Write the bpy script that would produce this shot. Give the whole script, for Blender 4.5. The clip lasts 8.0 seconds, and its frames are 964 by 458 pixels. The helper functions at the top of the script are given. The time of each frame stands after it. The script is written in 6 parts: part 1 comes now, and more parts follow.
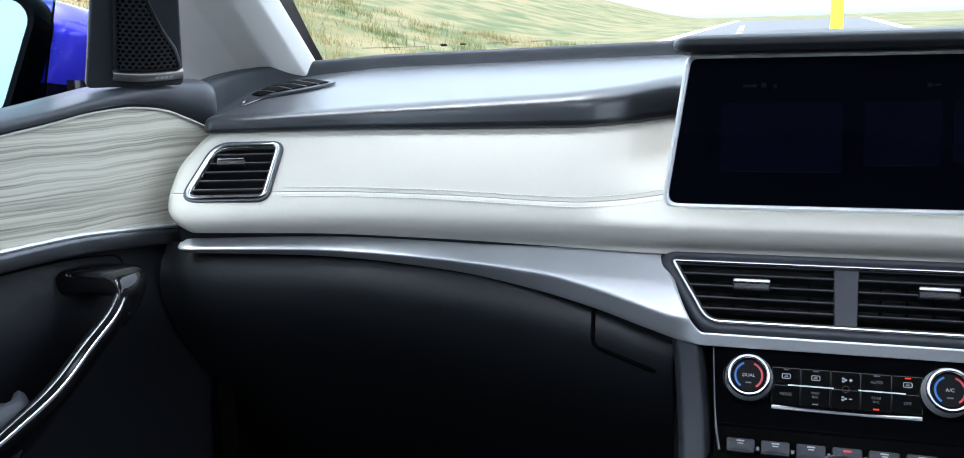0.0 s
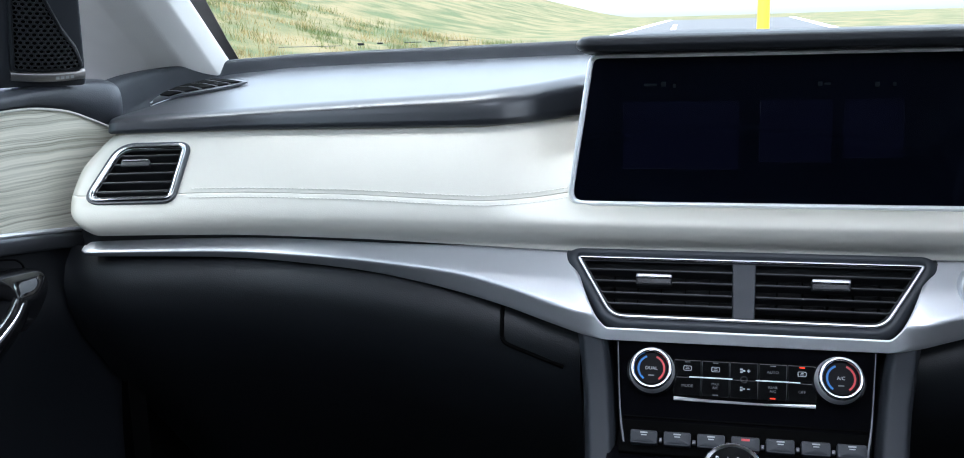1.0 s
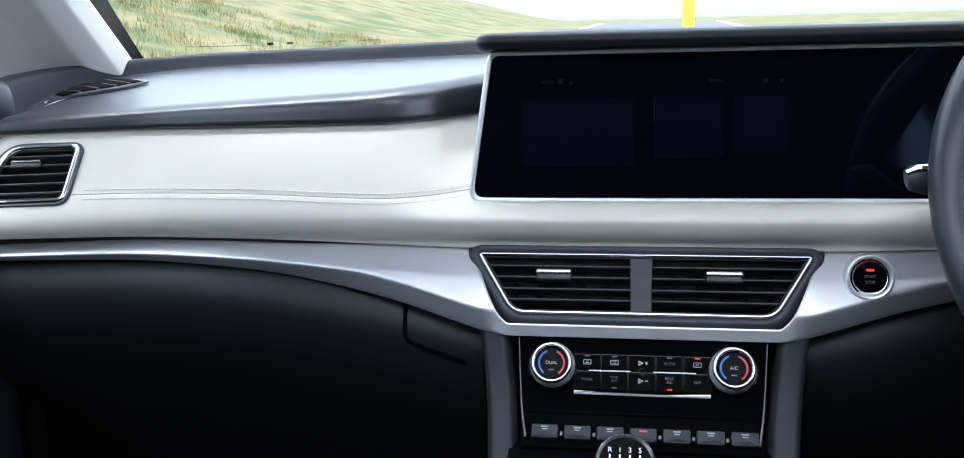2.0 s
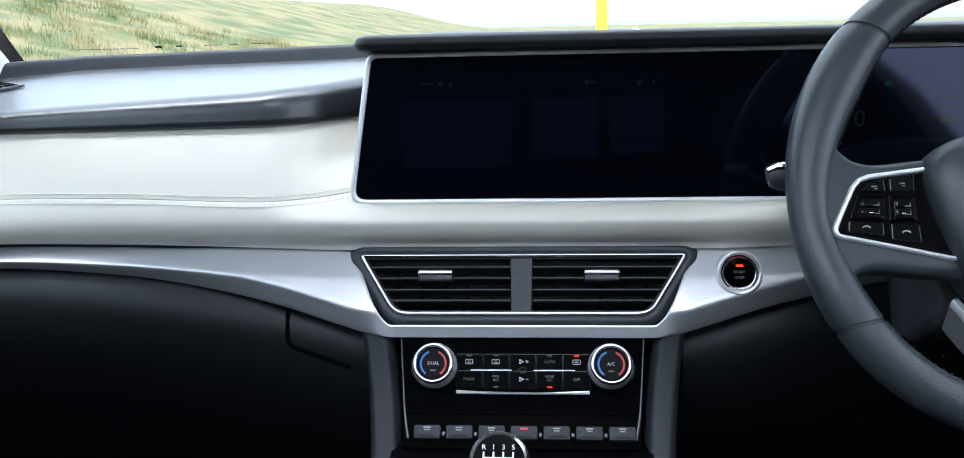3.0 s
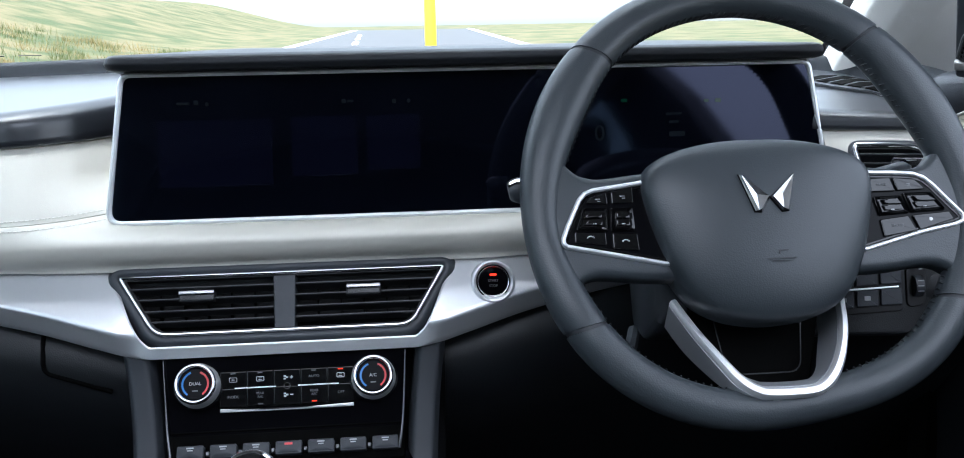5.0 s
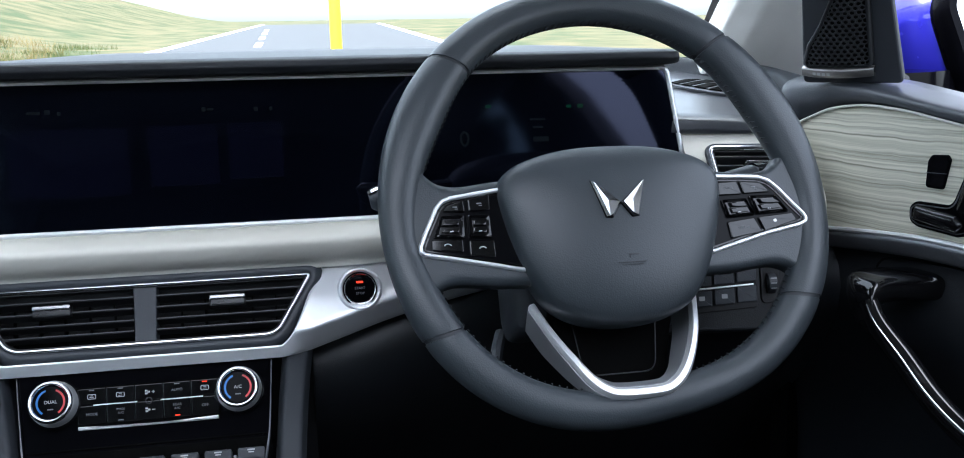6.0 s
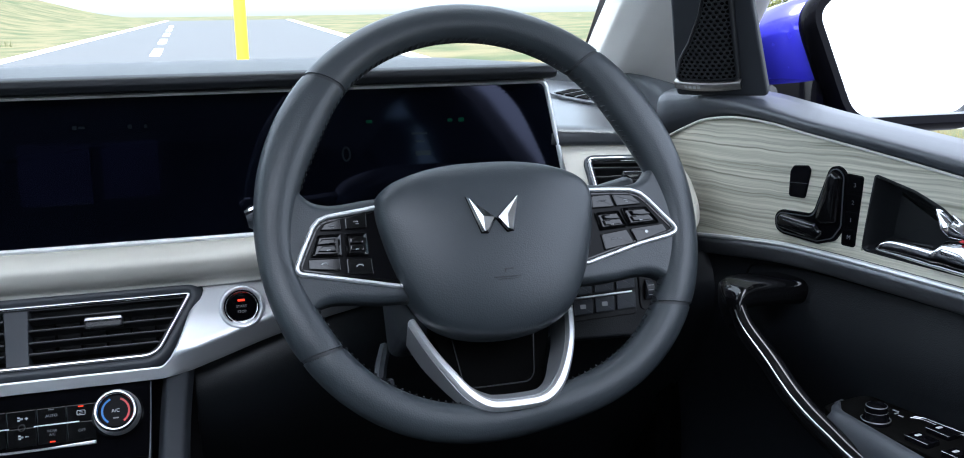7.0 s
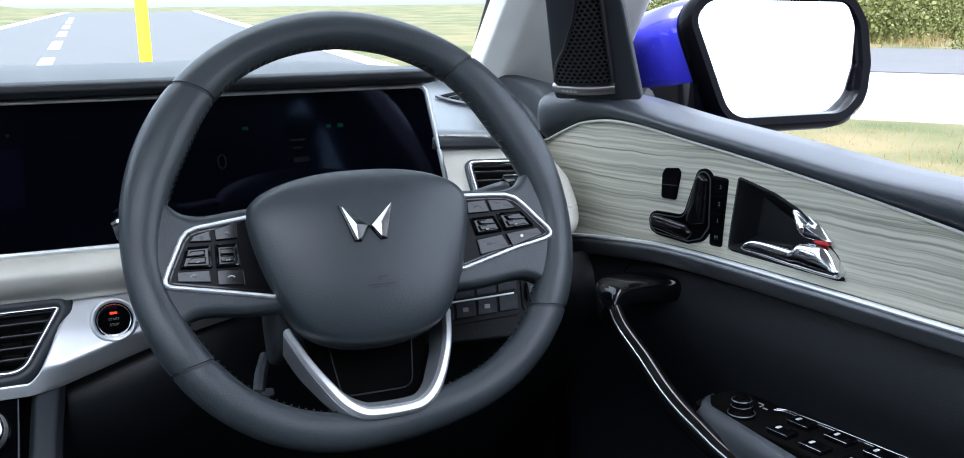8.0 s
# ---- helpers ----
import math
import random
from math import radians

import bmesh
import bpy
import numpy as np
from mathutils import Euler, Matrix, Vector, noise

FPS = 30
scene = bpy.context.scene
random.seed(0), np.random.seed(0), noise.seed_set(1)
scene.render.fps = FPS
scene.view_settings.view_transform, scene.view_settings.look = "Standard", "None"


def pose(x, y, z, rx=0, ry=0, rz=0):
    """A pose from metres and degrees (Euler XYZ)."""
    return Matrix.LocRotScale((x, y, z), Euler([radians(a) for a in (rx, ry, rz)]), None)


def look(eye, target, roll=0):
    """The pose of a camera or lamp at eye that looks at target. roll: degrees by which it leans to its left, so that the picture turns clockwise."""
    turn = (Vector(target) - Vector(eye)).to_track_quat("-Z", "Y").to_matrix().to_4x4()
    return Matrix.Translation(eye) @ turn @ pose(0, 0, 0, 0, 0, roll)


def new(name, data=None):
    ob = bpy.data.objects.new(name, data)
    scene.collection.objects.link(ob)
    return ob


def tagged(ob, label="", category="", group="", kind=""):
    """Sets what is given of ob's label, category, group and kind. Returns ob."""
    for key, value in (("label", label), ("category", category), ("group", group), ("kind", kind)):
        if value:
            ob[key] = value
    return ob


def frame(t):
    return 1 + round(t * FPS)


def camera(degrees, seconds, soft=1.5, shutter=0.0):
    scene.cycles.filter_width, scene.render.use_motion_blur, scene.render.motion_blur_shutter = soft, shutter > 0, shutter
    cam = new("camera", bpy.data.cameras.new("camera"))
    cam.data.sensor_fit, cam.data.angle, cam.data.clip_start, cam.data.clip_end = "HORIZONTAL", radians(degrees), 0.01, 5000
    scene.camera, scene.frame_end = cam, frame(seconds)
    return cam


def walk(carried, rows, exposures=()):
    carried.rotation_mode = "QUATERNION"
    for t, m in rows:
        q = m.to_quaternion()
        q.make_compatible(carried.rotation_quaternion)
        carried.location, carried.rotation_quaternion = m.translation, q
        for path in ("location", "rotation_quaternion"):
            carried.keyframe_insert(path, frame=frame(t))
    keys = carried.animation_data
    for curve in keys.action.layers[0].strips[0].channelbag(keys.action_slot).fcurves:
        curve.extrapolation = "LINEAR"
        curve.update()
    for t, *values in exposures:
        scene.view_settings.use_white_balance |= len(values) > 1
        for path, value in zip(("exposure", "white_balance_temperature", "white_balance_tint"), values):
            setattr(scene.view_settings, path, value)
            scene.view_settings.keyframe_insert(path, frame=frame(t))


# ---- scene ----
cam = camera(54.85, 8.0, soft=1.0)
# seconds, place in metres, turn in degrees
ROWS = [
    (0, -0.0698, -0.8234, 1.2407, 79.30, 1.29, 17.05),
    (0.5, -0.0537, -0.8232, 1.2419, 79.27, 1.24, 15.14),
    (1, -0.0395, -0.8206, 1.2411, 79.13, 1.28, 13.24),
    (1.5, -0.0246, -0.8173, 1.2388, 79.13, 1.31, 11.44),
    (3, 0.0317, -0.8140, 1.2302, 79.52, 1.17, 4.36),
    (3.5, 0.0502, -0.8177, 1.2318, 79.65, 1.15, 2.30),
    (4, 0.0681, -0.8230, 1.2352, 79.59, 1.15, -0.10),
    (4.5, 0.0860, -0.8297, 1.2404, 79.47, 1.13, -2.67),
    (6, 0.1549, -0.8456, 1.2580, 78.89, 1.14, -10.86),
    (6.5, 0.1689, -0.8496, 1.2621, 78.70, 1.17, -13.21),
    (7, 0.1856, -0.8593, 1.2760, 78.55, 1.20, -16.16),
    (7.5, 0.2034, -0.8659, 1.2840, 78.23, 1.21, -18.70),
    (8, 0.2201, -0.8735, 1.2882, 77.99, 1.16, -21.36),
]
walk(cam, [(row[0], pose(*row[1:])) for row in ROWS], [(0, 2.60, 5720, 9), (8, 2.60, 5720, 9)])

# ---- world and light ----
world = bpy.data.worlds.new("sky")
scene.world = world
world.use_nodes = True
wn = world.node_tree.nodes
wl = world.node_tree.links
sky = wn.new("ShaderNodeTexSky")
sky.sky_type = "NISHITA"
sky.sun_disc = False
sky.sun_elevation = radians(75)
sky.sun_rotation = radians(200)
sky.air_density = 1.0
sky.dust_density = 4.0
sky.ozone_density = 1.0
haze = wn.new("ShaderNodeHueSaturation")
haze.inputs["Saturation"].default_value = 0.25
wl.new(sky.outputs["Color"], haze.inputs["Color"])
wl.new(haze.outputs["Color"], wn["Background"].inputs["Color"])
wn["Background"].inputs["Strength"].default_value = 0.15
sun_data = bpy.data.lights.new("sun", "SUN")
sun_data.energy = 0.55
sun_data.angle = radians(25)
sun_data.color = (1.0, 0.97, 0.92)
sun = new("sun", sun_data)
sun.matrix_world = look((-5, -4, 12), (0, 0, 1))


# ---- materials ----
def material(name, base, rough=0.5, metal=0.0, vary=0.08, vary_scale=9.0, bump=0.0, bump_scale=400.0, grain="noise",
             rough_vary=0.08, coat=0.0, spec=0.5, sheen=0.0):
    m = bpy.data.materials.new(name)
    m.use_nodes = True
    n, l = m.node_tree.nodes, m.node_tree.links
    b = n["Principled BSDF"]
    b.inputs["Metallic"].default_value = metal
    b.inputs["Coat Weight"].default_value = coat
    b.inputs["Coat Roughness"].default_value = 0.04
    b.inputs["Specular IOR Level"].default_value = spec
    b.inputs["Sheen Weight"].default_value = sheen
    b.inputs["Sheen Roughness"].default_value = 0.25
    pos = n.new("ShaderNodeNewGeometry")
    big = n.new("ShaderNodeTexNoise")
    big.inputs["Scale"].default_value = vary_scale
    big.inputs["Detail"].default_value = 6
    l.new(pos.outputs["Position"], big.inputs["Vector"])
    mix = n.new("ShaderNodeMix")
    mix.data_type = "RGBA"
    mix.inputs["A"].default_value = (*[c * (1 - vary) for c in base], 1)
    mix.inputs["B"].default_value = (*[min(1, c * (1 + vary)) for c in base], 1)
    l.new(big.outputs["Fac"], mix.inputs["Factor"])
    l.new(mix.outputs["Result"], b.inputs["Base Color"])
    span = n.new("ShaderNodeMapRange")
    span.inputs["To Min"].default_value = max(0.0, rough - rough_vary)
    span.inputs["To Max"].default_value = min(1.0, rough + rough_vary)
    fine = n.new("ShaderNodeTexNoise")
    fine.inputs["Scale"].default_value = vary_scale * 7
    fine.inputs["Detail"].default_value = 4
    l.new(pos.outputs["Position"], fine.inputs["Vector"])
    l.new(fine.outputs["Fac"], span.inputs["Value"])
    l.new(span.outputs["Result"], b.inputs["Roughness"])
    if bump:
        if grain == "leather":
            tex = n.new("ShaderNodeTexVoronoi")
            tex.feature = "F1"
            tex.inputs["Scale"].default_value = bump_scale
            warp = n.new("ShaderNodeTexNoise")
            warp.inputs["Scale"].default_value = bump_scale * 0.5
            l.new(pos.outputs["Position"], warp.inputs["Vector"])
            add = n.new("ShaderNodeMix")
            add.data_type = "VECTOR"
            add.inputs["Factor"].default_value = 0.0003
            l.new(pos.outputs["Position"], add.inputs["A"])
            l.new(warp.outputs["Color"], add.inputs["B"])
            l.new(add.outputs["Result"], tex.inputs["Vector"])
            height = tex.outputs["Distance"]
        else:
            tex = n.new("ShaderNodeTexNoise")
            tex.inputs["Scale"].default_value = bump_scale
            tex.inputs["Detail"].default_value = 5
            l.new(pos.outputs["Position"], tex.inputs["Vector"])
            height = tex.outputs["Fac"]
        bu = n.new("ShaderNodeBump")
        bu.inputs["Strength"].default_value = bump
        bu.inputs["Distance"].default_value = 0.0006
        l.new(height, bu.inputs["Height"])
        l.new(bu.outputs["Normal"], b.inputs["Normal"])
    return m


def glow(name, colour, strength):
    m = bpy.data.materials.new(name)
    m.use_nodes = True
    b = m.node_tree.nodes["Principled BSDF"]
    b.inputs["Base Color"].default_value = (*[0.02 * c for c in colour], 1)
    b.inputs["Specular IOR Level"].default_value = 0.2
    b.inputs["Roughness"].default_value = 0.06
    b.inputs["Emission Color"].default_value = (*colour, 1)
    b.inputs["Emission Strength"].default_value = strength
    return m


def wood_material():
    m = bpy.data.materials.new("pale_striped_wood")
    m.use_nodes = True
    n, l = m.node_tree.nodes, m.node_tree.links
    b = n["Principled BSDF"]
    pos = n.new("ShaderNodeNewGeometry")
    mp = n.new("ShaderNodeMapping")
    mp.inputs["Scale"].default_value = (0.6, 1.7, 185.0)
    mp.inputs["Rotation"].default_value = (radians(1.5), 0, 0)
    l.new(pos.outputs["Position"], mp.inputs["Vector"])
    warp = n.new("ShaderNodeTexNoise")
    warp.inputs["Scale"].default_value = 11.0
    warp.inputs["Detail"].default_value = 3
    l.new(pos.outputs["Position"], warp.inputs["Vector"])
    sway = n.new("ShaderNodeVectorMath")
    sway.operation = "MULTIPLY_ADD"
    sway.inputs[1].default_value = (0.0, 0.0, 2.0)
    l.new(warp.outputs["Color"], sway.inputs[0])
    l.new(mp.outputs["Vector"], sway.inputs[2])
    big = n.new("ShaderNodeTexNoise")
    big.inputs["Scale"].default_value = 1.7
    big.inputs["Detail"].default_value = 6
    big.inputs["Roughness"].default_value = 0.64
    big.inputs["Distortion"].default_value = 0.35
    l.new(sway.outputs["Vector"], big.inputs["Vector"])
    ramp = n.new("ShaderNodeValToRGB")
    stops = ramp.color_ramp.elements
    stops[0].position, stops[0].color = 0.34, (0.25, 0.245, 0.185, 1)
    stops[1].position, stops[1].color = 0.60, (0.70, 0.675, 0.565, 1)
    mid = stops.new(0.47)
    mid.color = (0.51, 0.495, 0.40, 1)
    l.new(big.outputs["Fac"], ramp.inputs["Fac"])
    l.new(ramp.outputs["Color"], b.inputs["Base Color"])
    b.inputs["Roughness"].default_value = 0.42
    bu = n.new("ShaderNodeBump")
    bu.inputs["Strength"].default_value = 0.25
    bu.inputs["Distance"].default_value = 0.0005
    l.new(big.outputs["Fac"], bu.inputs["Height"])
    l.new(bu.outputs["Normal"], b.inputs["Normal"])
    return m


def clear_glass(name, tint=(0.93, 0.98, 0.96)):
    m = bpy.data.materials.new(name)
    m.use_nodes = True
    b = m.node_tree.nodes["Principled BSDF"]
    b.inputs["Base Color"].default_value = (*tint, 1)
    b.inputs["Roughness"].default_value = 0.0
    b.inputs["Transmission Weight"].default_value = 1.0
    b.inputs["IOR"].default_value = 1.03
    return m


TINTED = clear_glass("tinted_door_glass", (0.21, 0.29, 0.305))
RAIL_GREY = material("charcoal_rail", (0.032, 0.0355, 0.042), 0.5, vary=0.08, bump=0.2, bump_scale=1200, spec=0.35)
IVORY = material("ivory_leather", (0.585, 0.565, 0.50), 0.46, vary=0.03, vary_scale=14, bump=0.10, bump_scale=1100, grain="leather", spec=0.4)
VINYL = material("charcoal_vinyl", (0.014, 0.016, 0.020), 0.33, vary=0.06, vary_scale=12, rough_vary=0.004, spec=0.95)
SOFT = material("soft_dark_plastic", (0.0066, 0.0077, 0.0096), 0.44, vary=0.12, vary_scale=16, bump=0.2, bump_scale=900, grain="leather", spec=0.42, rough_vary=0.04)
HIDE = material("grey_wheel_leather", (0.0325, 0.0390, 0.0445), 0.38, vary=0.12, vary_scale=25, bump=0.17, bump_scale=800, grain="leather")
LINER = material("dark_door_vinyl", (0.0075, 0.0086, 0.011), 0.5, vary=0.1, vary_scale=14, bump=0.3, bump_scale=900, grain="leather", spec=0.32)
SILL_HIDE = material("grained_sill_vinyl", (0.040, 0.044, 0.052), 0.38, vary=0.08, vary_scale=14, bump=0.2, bump_scale=800, grain="leather", rough_vary=0.02, spec=0.6)
HOOD = material("dark_hood_vinyl", (0.010, 0.0115, 0.014), 0.45, vary=0.08, vary_scale=14, bump=0.2, bump_scale=900, grain="leather", rough_vary=0.03, spec=0.22)
BAND = material("grained_band_vinyl", (0.019, 0.022, 0.0265), 0.55, vary=0.08, vary_scale=14, bump=0.25, bump_scale=900, grain="leather", rough_vary=0.03, spec=0.2)
SLATE = material("slate_grey_plastic", (0.040, 0.045, 0.053), 0.46, vary=0.08, bump=0.2, bump_scale=1200)
SATIN = material("satin_silver_paint", (0.82, 0.83, 0.845), 0.40, metal=0.72, vary=0.03, vary_scale=10, rough_vary=0.015)
TRIM = material("satin_trim_paint", (0.78, 0.79, 0.81), 0.40, metal=0.85, vary=0.03, vary_scale=10, rough_vary=0.015)
GRAPHITE = material("graphite_satin_paint", (0.145, 0.150, 0.162), 0.42, metal=0.8, vary=0.04, rough_vary=0.02)
BRONZE = material("satin_bronze_metal", (0.30, 0.29, 0.28), 0.36, metal=0.9, vary=0.05, rough_vary=0.03)
ALLOY = material("grey_satin_alloy", (0.34, 0.35, 0.37), 0.45, metal=0.7, vary=0.05, rough_vary=0.03)
CHROME = material("bright_chrome", (0.80, 0.80, 0.82), 0.10, metal=1.0, vary=0.04, rough_vary=0.03)
PIANO = material("piano_black", (0.003, 0.003, 0.004), 0.08, vary=0.2, rough_vary=0.03, spec=0.035)
GLOSS = material("gloss_black_moulding", (0.004, 0.004, 0.0045), 0.08, vary=0.2, rough_vary=0.03, spec=0.5)
# near black; mostly puts the shade of hollows and gaps into the colour
VOID = material("flat_black_shade", (0.002, 0.002, 0.002), 0.9, vary=0.2, spec=0.05)
WEB = material("grille_web", (0.020, 0.021, 0.024), 0.5, vary=0.1)
MATTE = material("matte_black_plastic", (0.008, 0.008, 0.009), 0.55, vary=0.2, bump=0.15, bump_scale=700)
PANE = material("black_display_glass", (0.0015, 0.002, 0.004), 0.06, vary=0.2, rough_vary=0.015, spec=0.30)
PANE.node_tree.nodes["Principled BSDF"].inputs["Specular Tint"].default_value = (0.62, 0.66, 1.0, 1)
LINING = material("light_grey_lining", (0.66, 0.655, 0.63), 0.75, vary=0.05, vary_scale=30, bump=0.4, bump_scale=700)
# carpet darkened to near black: the footwell's shade is in the colour
CARPET = material("shade_dark_carpet", (0.0028, 0.0028, 0.0032), 0.95, vary=0.25, bump=0.6, bump_scale=500, spec=0.08)
WOOD = wood_material()
BLUE = material("blue_car_paint", (0.035, 0.03, 0.52), 0.25, metal=0.25, vary=0.06, coat=1.0)
DARK_CHROME = material("dark_chrome", (0.42, 0.42, 0.43), 0.24, metal=1.0, vary=0.05)
KEY_BLACK = material("black_key_plastic", (0.004, 0.004, 0.005), 0.12, vary=0.2, rough_vary=0.04, spec=0.09)
EMBLEM = material("emblem_chrome", (0.85, 0.85, 0.86), 0.2, metal=1.0, vary=0.05)
MIRROR = material("mirror_silver", (0.92, 0.94, 0.95), 0.01, metal=1.0, vary=0.0, rough_vary=0.0)
GLASS = clear_glass("windscreen_glass")
PALE_EDGE = material("pale_edge", (0.58, 0.575, 0.53), 0.45, vary=0.05)
THREAD = material("cream_thread", (0.80, 0.78, 0.72), 0.7, vary=0.1)
DARK_THREAD = material("dark_thread", (0.02, 0.022, 0.026), 0.6, vary=0.1)
PRINT = material("pale_grey_print", (0.42, 0.43, 0.44), 0.5, vary=0.05)
DIM_PRINT = material("grey_print", (0.15, 0.155, 0.16), 0.5, vary=0.05)
WHITE_PRINT = material("white_print", (0.80, 0.80, 0.80), 0.4, vary=0.03)
BLUE_MARK = material("blue_marking", (0.02, 0.18, 0.55), 0.4, vary=0.05)
RED_MARK = material("red_marking", (0.60, 0.035, 0.04), 0.4, vary=0.05)
LAMP_RED = glow("red_lamp", (1.0, 0.05, 0.02), 0.3)
DIM = glow("dim_display", (0.25, 0.33, 0.42), 0.0012)
MAP_BLUE = glow("dim_blue_display", (0.12, 0.14, 0.36), 0.0003)
MAP_BLUE.node_tree.nodes["Principled BSDF"].inputs["Specular IOR Level"].default_value = 0.30
MAP_BLUE.node_tree.nodes["Principled BSDF"].inputs["Specular Tint"].default_value = (0.62, 0.66, 1.0, 1)
DIM_GREEN = glow("dim_green_display", (0.05, 0.6, 0.3), 0.003)
ASPHALT = material("worn_asphalt", (0.078, 0.078, 0.082), 0.9, vary=0.12, vary_scale=0.8, bump=0.5, bump_scale=60)
CONCRETE = material("pale_concrete", (0.42, 0.41, 0.38), 0.9, vary=0.08, vary_scale=0.7)
PAINT = material("white_road_paint", (0.8, 0.8, 0.78), 0.8, vary=0.06, vary_scale=3)
YELLOW = material("yellow_paint", (0.85, 0.66, 0.01), 0.5, vary=0.05)


# ---- building helpers ----
def curve(*pts):
    """A smooth function through the points (x, y), flat beyond both ends."""
    xs = np.array([p[0] for p in pts], float)
    ys = np.array([p[1] for p in pts], float)
    sl = np.diff(ys) / np.diff(xs)
    tan = np.concatenate([[sl[0]], np.where(sl[:-1] * sl[1:] > 0, 2 * sl[:-1] * sl[1:] / (sl[:-1] + sl[1:] + 1e-12), 0), [sl[-1]]])

    def f(x):
        x = min(max(float(x), xs[0]), xs[-1])
        i = min(int(np.searchsorted(xs, x, "right")) - 1, len(xs) - 2)
        h = xs[i + 1] - xs[i]
        t = (x - xs[i]) / h
        return float(ys[i] * (1 + 2 * t) * (1 - t) ** 2 + tan[i] * h * t * (1 - t) ** 2 + ys[i + 1] * t * t * (3 - 2 * t) + tan[i + 1] * h * t * t * (t - 1))
    return f


def ease(a, b, x):
    t = min(max((x - a) / (b - a), 0.0), 1.0)
    return t * t * (3 - 2 * t)


def thing(name, at, label, category, group="", kind=""):
    e = new(name)
    e.empty_display_size = 0.02
    e.location = at
    return tagged(e, label, category, group, kind)


def mesh_of(name, verts, faces):
    me = bpy.data.meshes.new(name)
    me.from_pydata([tuple(v) for v in verts], [], faces)
    me.validate()
    return me


def part(name, me, mat, parent=None, label="", sharp=28, kind=""):
    """Links a mesh (or bmesh) built in world coordinates as one object under its thing or part."""
    if isinstance(me, bmesh.types.BMesh):
        bm = me
        me = bpy.data.meshes.new(name)
        bm.to_mesh(me)
        bm.free()
    me.name = name
    me.shade_smooth()
    me.set_sharp_from_angle(angle=radians(sharp))
    me.materials.append(mat)
    ob = new(name, me)
    if parent is not None:
        ob.parent = parent
        ob.matrix_parent_inverse = Matrix.Translation(parent.location).inverted()
    return tagged(ob, label, kind=kind)


def loft(loops, closed=True, ring=False, cap=(True, True)):
    """Skins a list of loops of equal length. closed: each loop is a closed outline; ring: the last loop joins the first."""
    loops = [np.asarray(l, float) for l in loops]
    k = len(loops[0])
    verts = np.concatenate(loops)
    faces = []
    n = len(loops)
    for i in range(n if ring else n - 1):
        a, b = i * k, ((i + 1) % n) * k
        for j in range(k if closed else k - 1):
            j2 = (j + 1) % k
            faces.append((a + j, a + j2, b + j2, b + j))
    if closed and not ring:
        if cap[0]:
            faces.append(tuple(range(k - 1, -1, -1)))
        if cap[1]:
            faces.append(tuple((n - 1) * k + j for j in range(k)))
    bm = bmesh.new()
    vs = [bm.verts.new(v) for v in verts]
    for f in faces:
        try:
            bm.faces.new([vs[i] for i in f])
        except ValueError:
            pass
    bmesh.ops.recalc_face_normals(bm, faces=bm.faces)
    me = bpy.data.meshes.new("loft")
    bm.to_mesh(me)
    bm.free()
    return me


def shell(rows, th, skip=None):
    """A sheet through a grid of points, th thick towards its back; skip(point) leaves faces out."""
    P = np.asarray(rows, float)
    n, m = P.shape[:2]
    du, dv = np.gradient(P, axis=0), np.gradient(P, axis=1)
    N = np.cross(du, dv)
    N /= np.linalg.norm(N, axis=2, keepdims=True) + 1e-12
    verts = np.concatenate([P.reshape(-1, 3), (P - N * th).reshape(-1, 3)])
    off = n * m
    faces, edges = [], {}
    for i in range(n - 1):
        for j in range(m - 1):
            if skip and skip((P[i, j] + P[i + 1, j + 1]) / 2):
                continue
            q = (i * m + j, (i + 1) * m + j, (i + 1) * m + j + 1, i * m + j + 1)
            faces.append(q)
            faces.append(tuple(off + v for v in reversed(q)))
            for a, b in zip(q, q[1:] + q[:1]):
                if (b, a) in edges:
                    del edges[(b, a)]
                else:
                    edges[(a, b)] = 1
    for a, b in edges:
        faces.append((b, a, off + a, off + b))
    return mesh_of("shell", verts, faces)


def rounded(pts, r, seg=5):
    """A closed outline with its corners rounded; r: one radius, or one for each corner."""
    pts = [np.array(p, float) for p in pts]
    n = len(pts)
    rs = r if isinstance(r, (list, tuple)) else [r] * n
    out = []
    for i, p in enumerate(pts):
        a, b = pts[i - 1] - p, pts[(i + 1) % n] - p
        la, lb = np.linalg.norm(a), np.linalg.norm(b)
        cosang = float(a @ b / (la * lb))
        half = math.acos(max(-1, min(1, cosang))) / 2
        d = min(rs[i] / max(math.tan(half), 1e-3), 0.48 * la, 0.48 * lb)
        s, e = p + a / la * d, p + b / lb * d
        for k in range(seg + 1):
            t = k / seg
            out.append(s * (1 - t) ** 2 + 2 * p * t * (1 - t) + e * t * t)
    return np.array(out)


def grow(outline, d):
    """The outline (counter-clockwise) moved outwards by d."""
    o = np.asarray(outline, float)
    e = np.roll(o, -1, 0) - o
    ln = np.linalg.norm(e, axis=1, keepdims=True)
    e = e / np.where(ln < 1e-9, 1, ln)
    nrm = np.stack([e[:, 1], -e[:, 0]], 1)
    v = nrm + np.roll(nrm, 1, 0)
    v /= np.maximum(np.linalg.norm(v, axis=1, keepdims=True), 1e-6)
    c = np.clip((v * nrm).sum(1, keepdims=True), 0.5, 1)
    return o + v * d / c


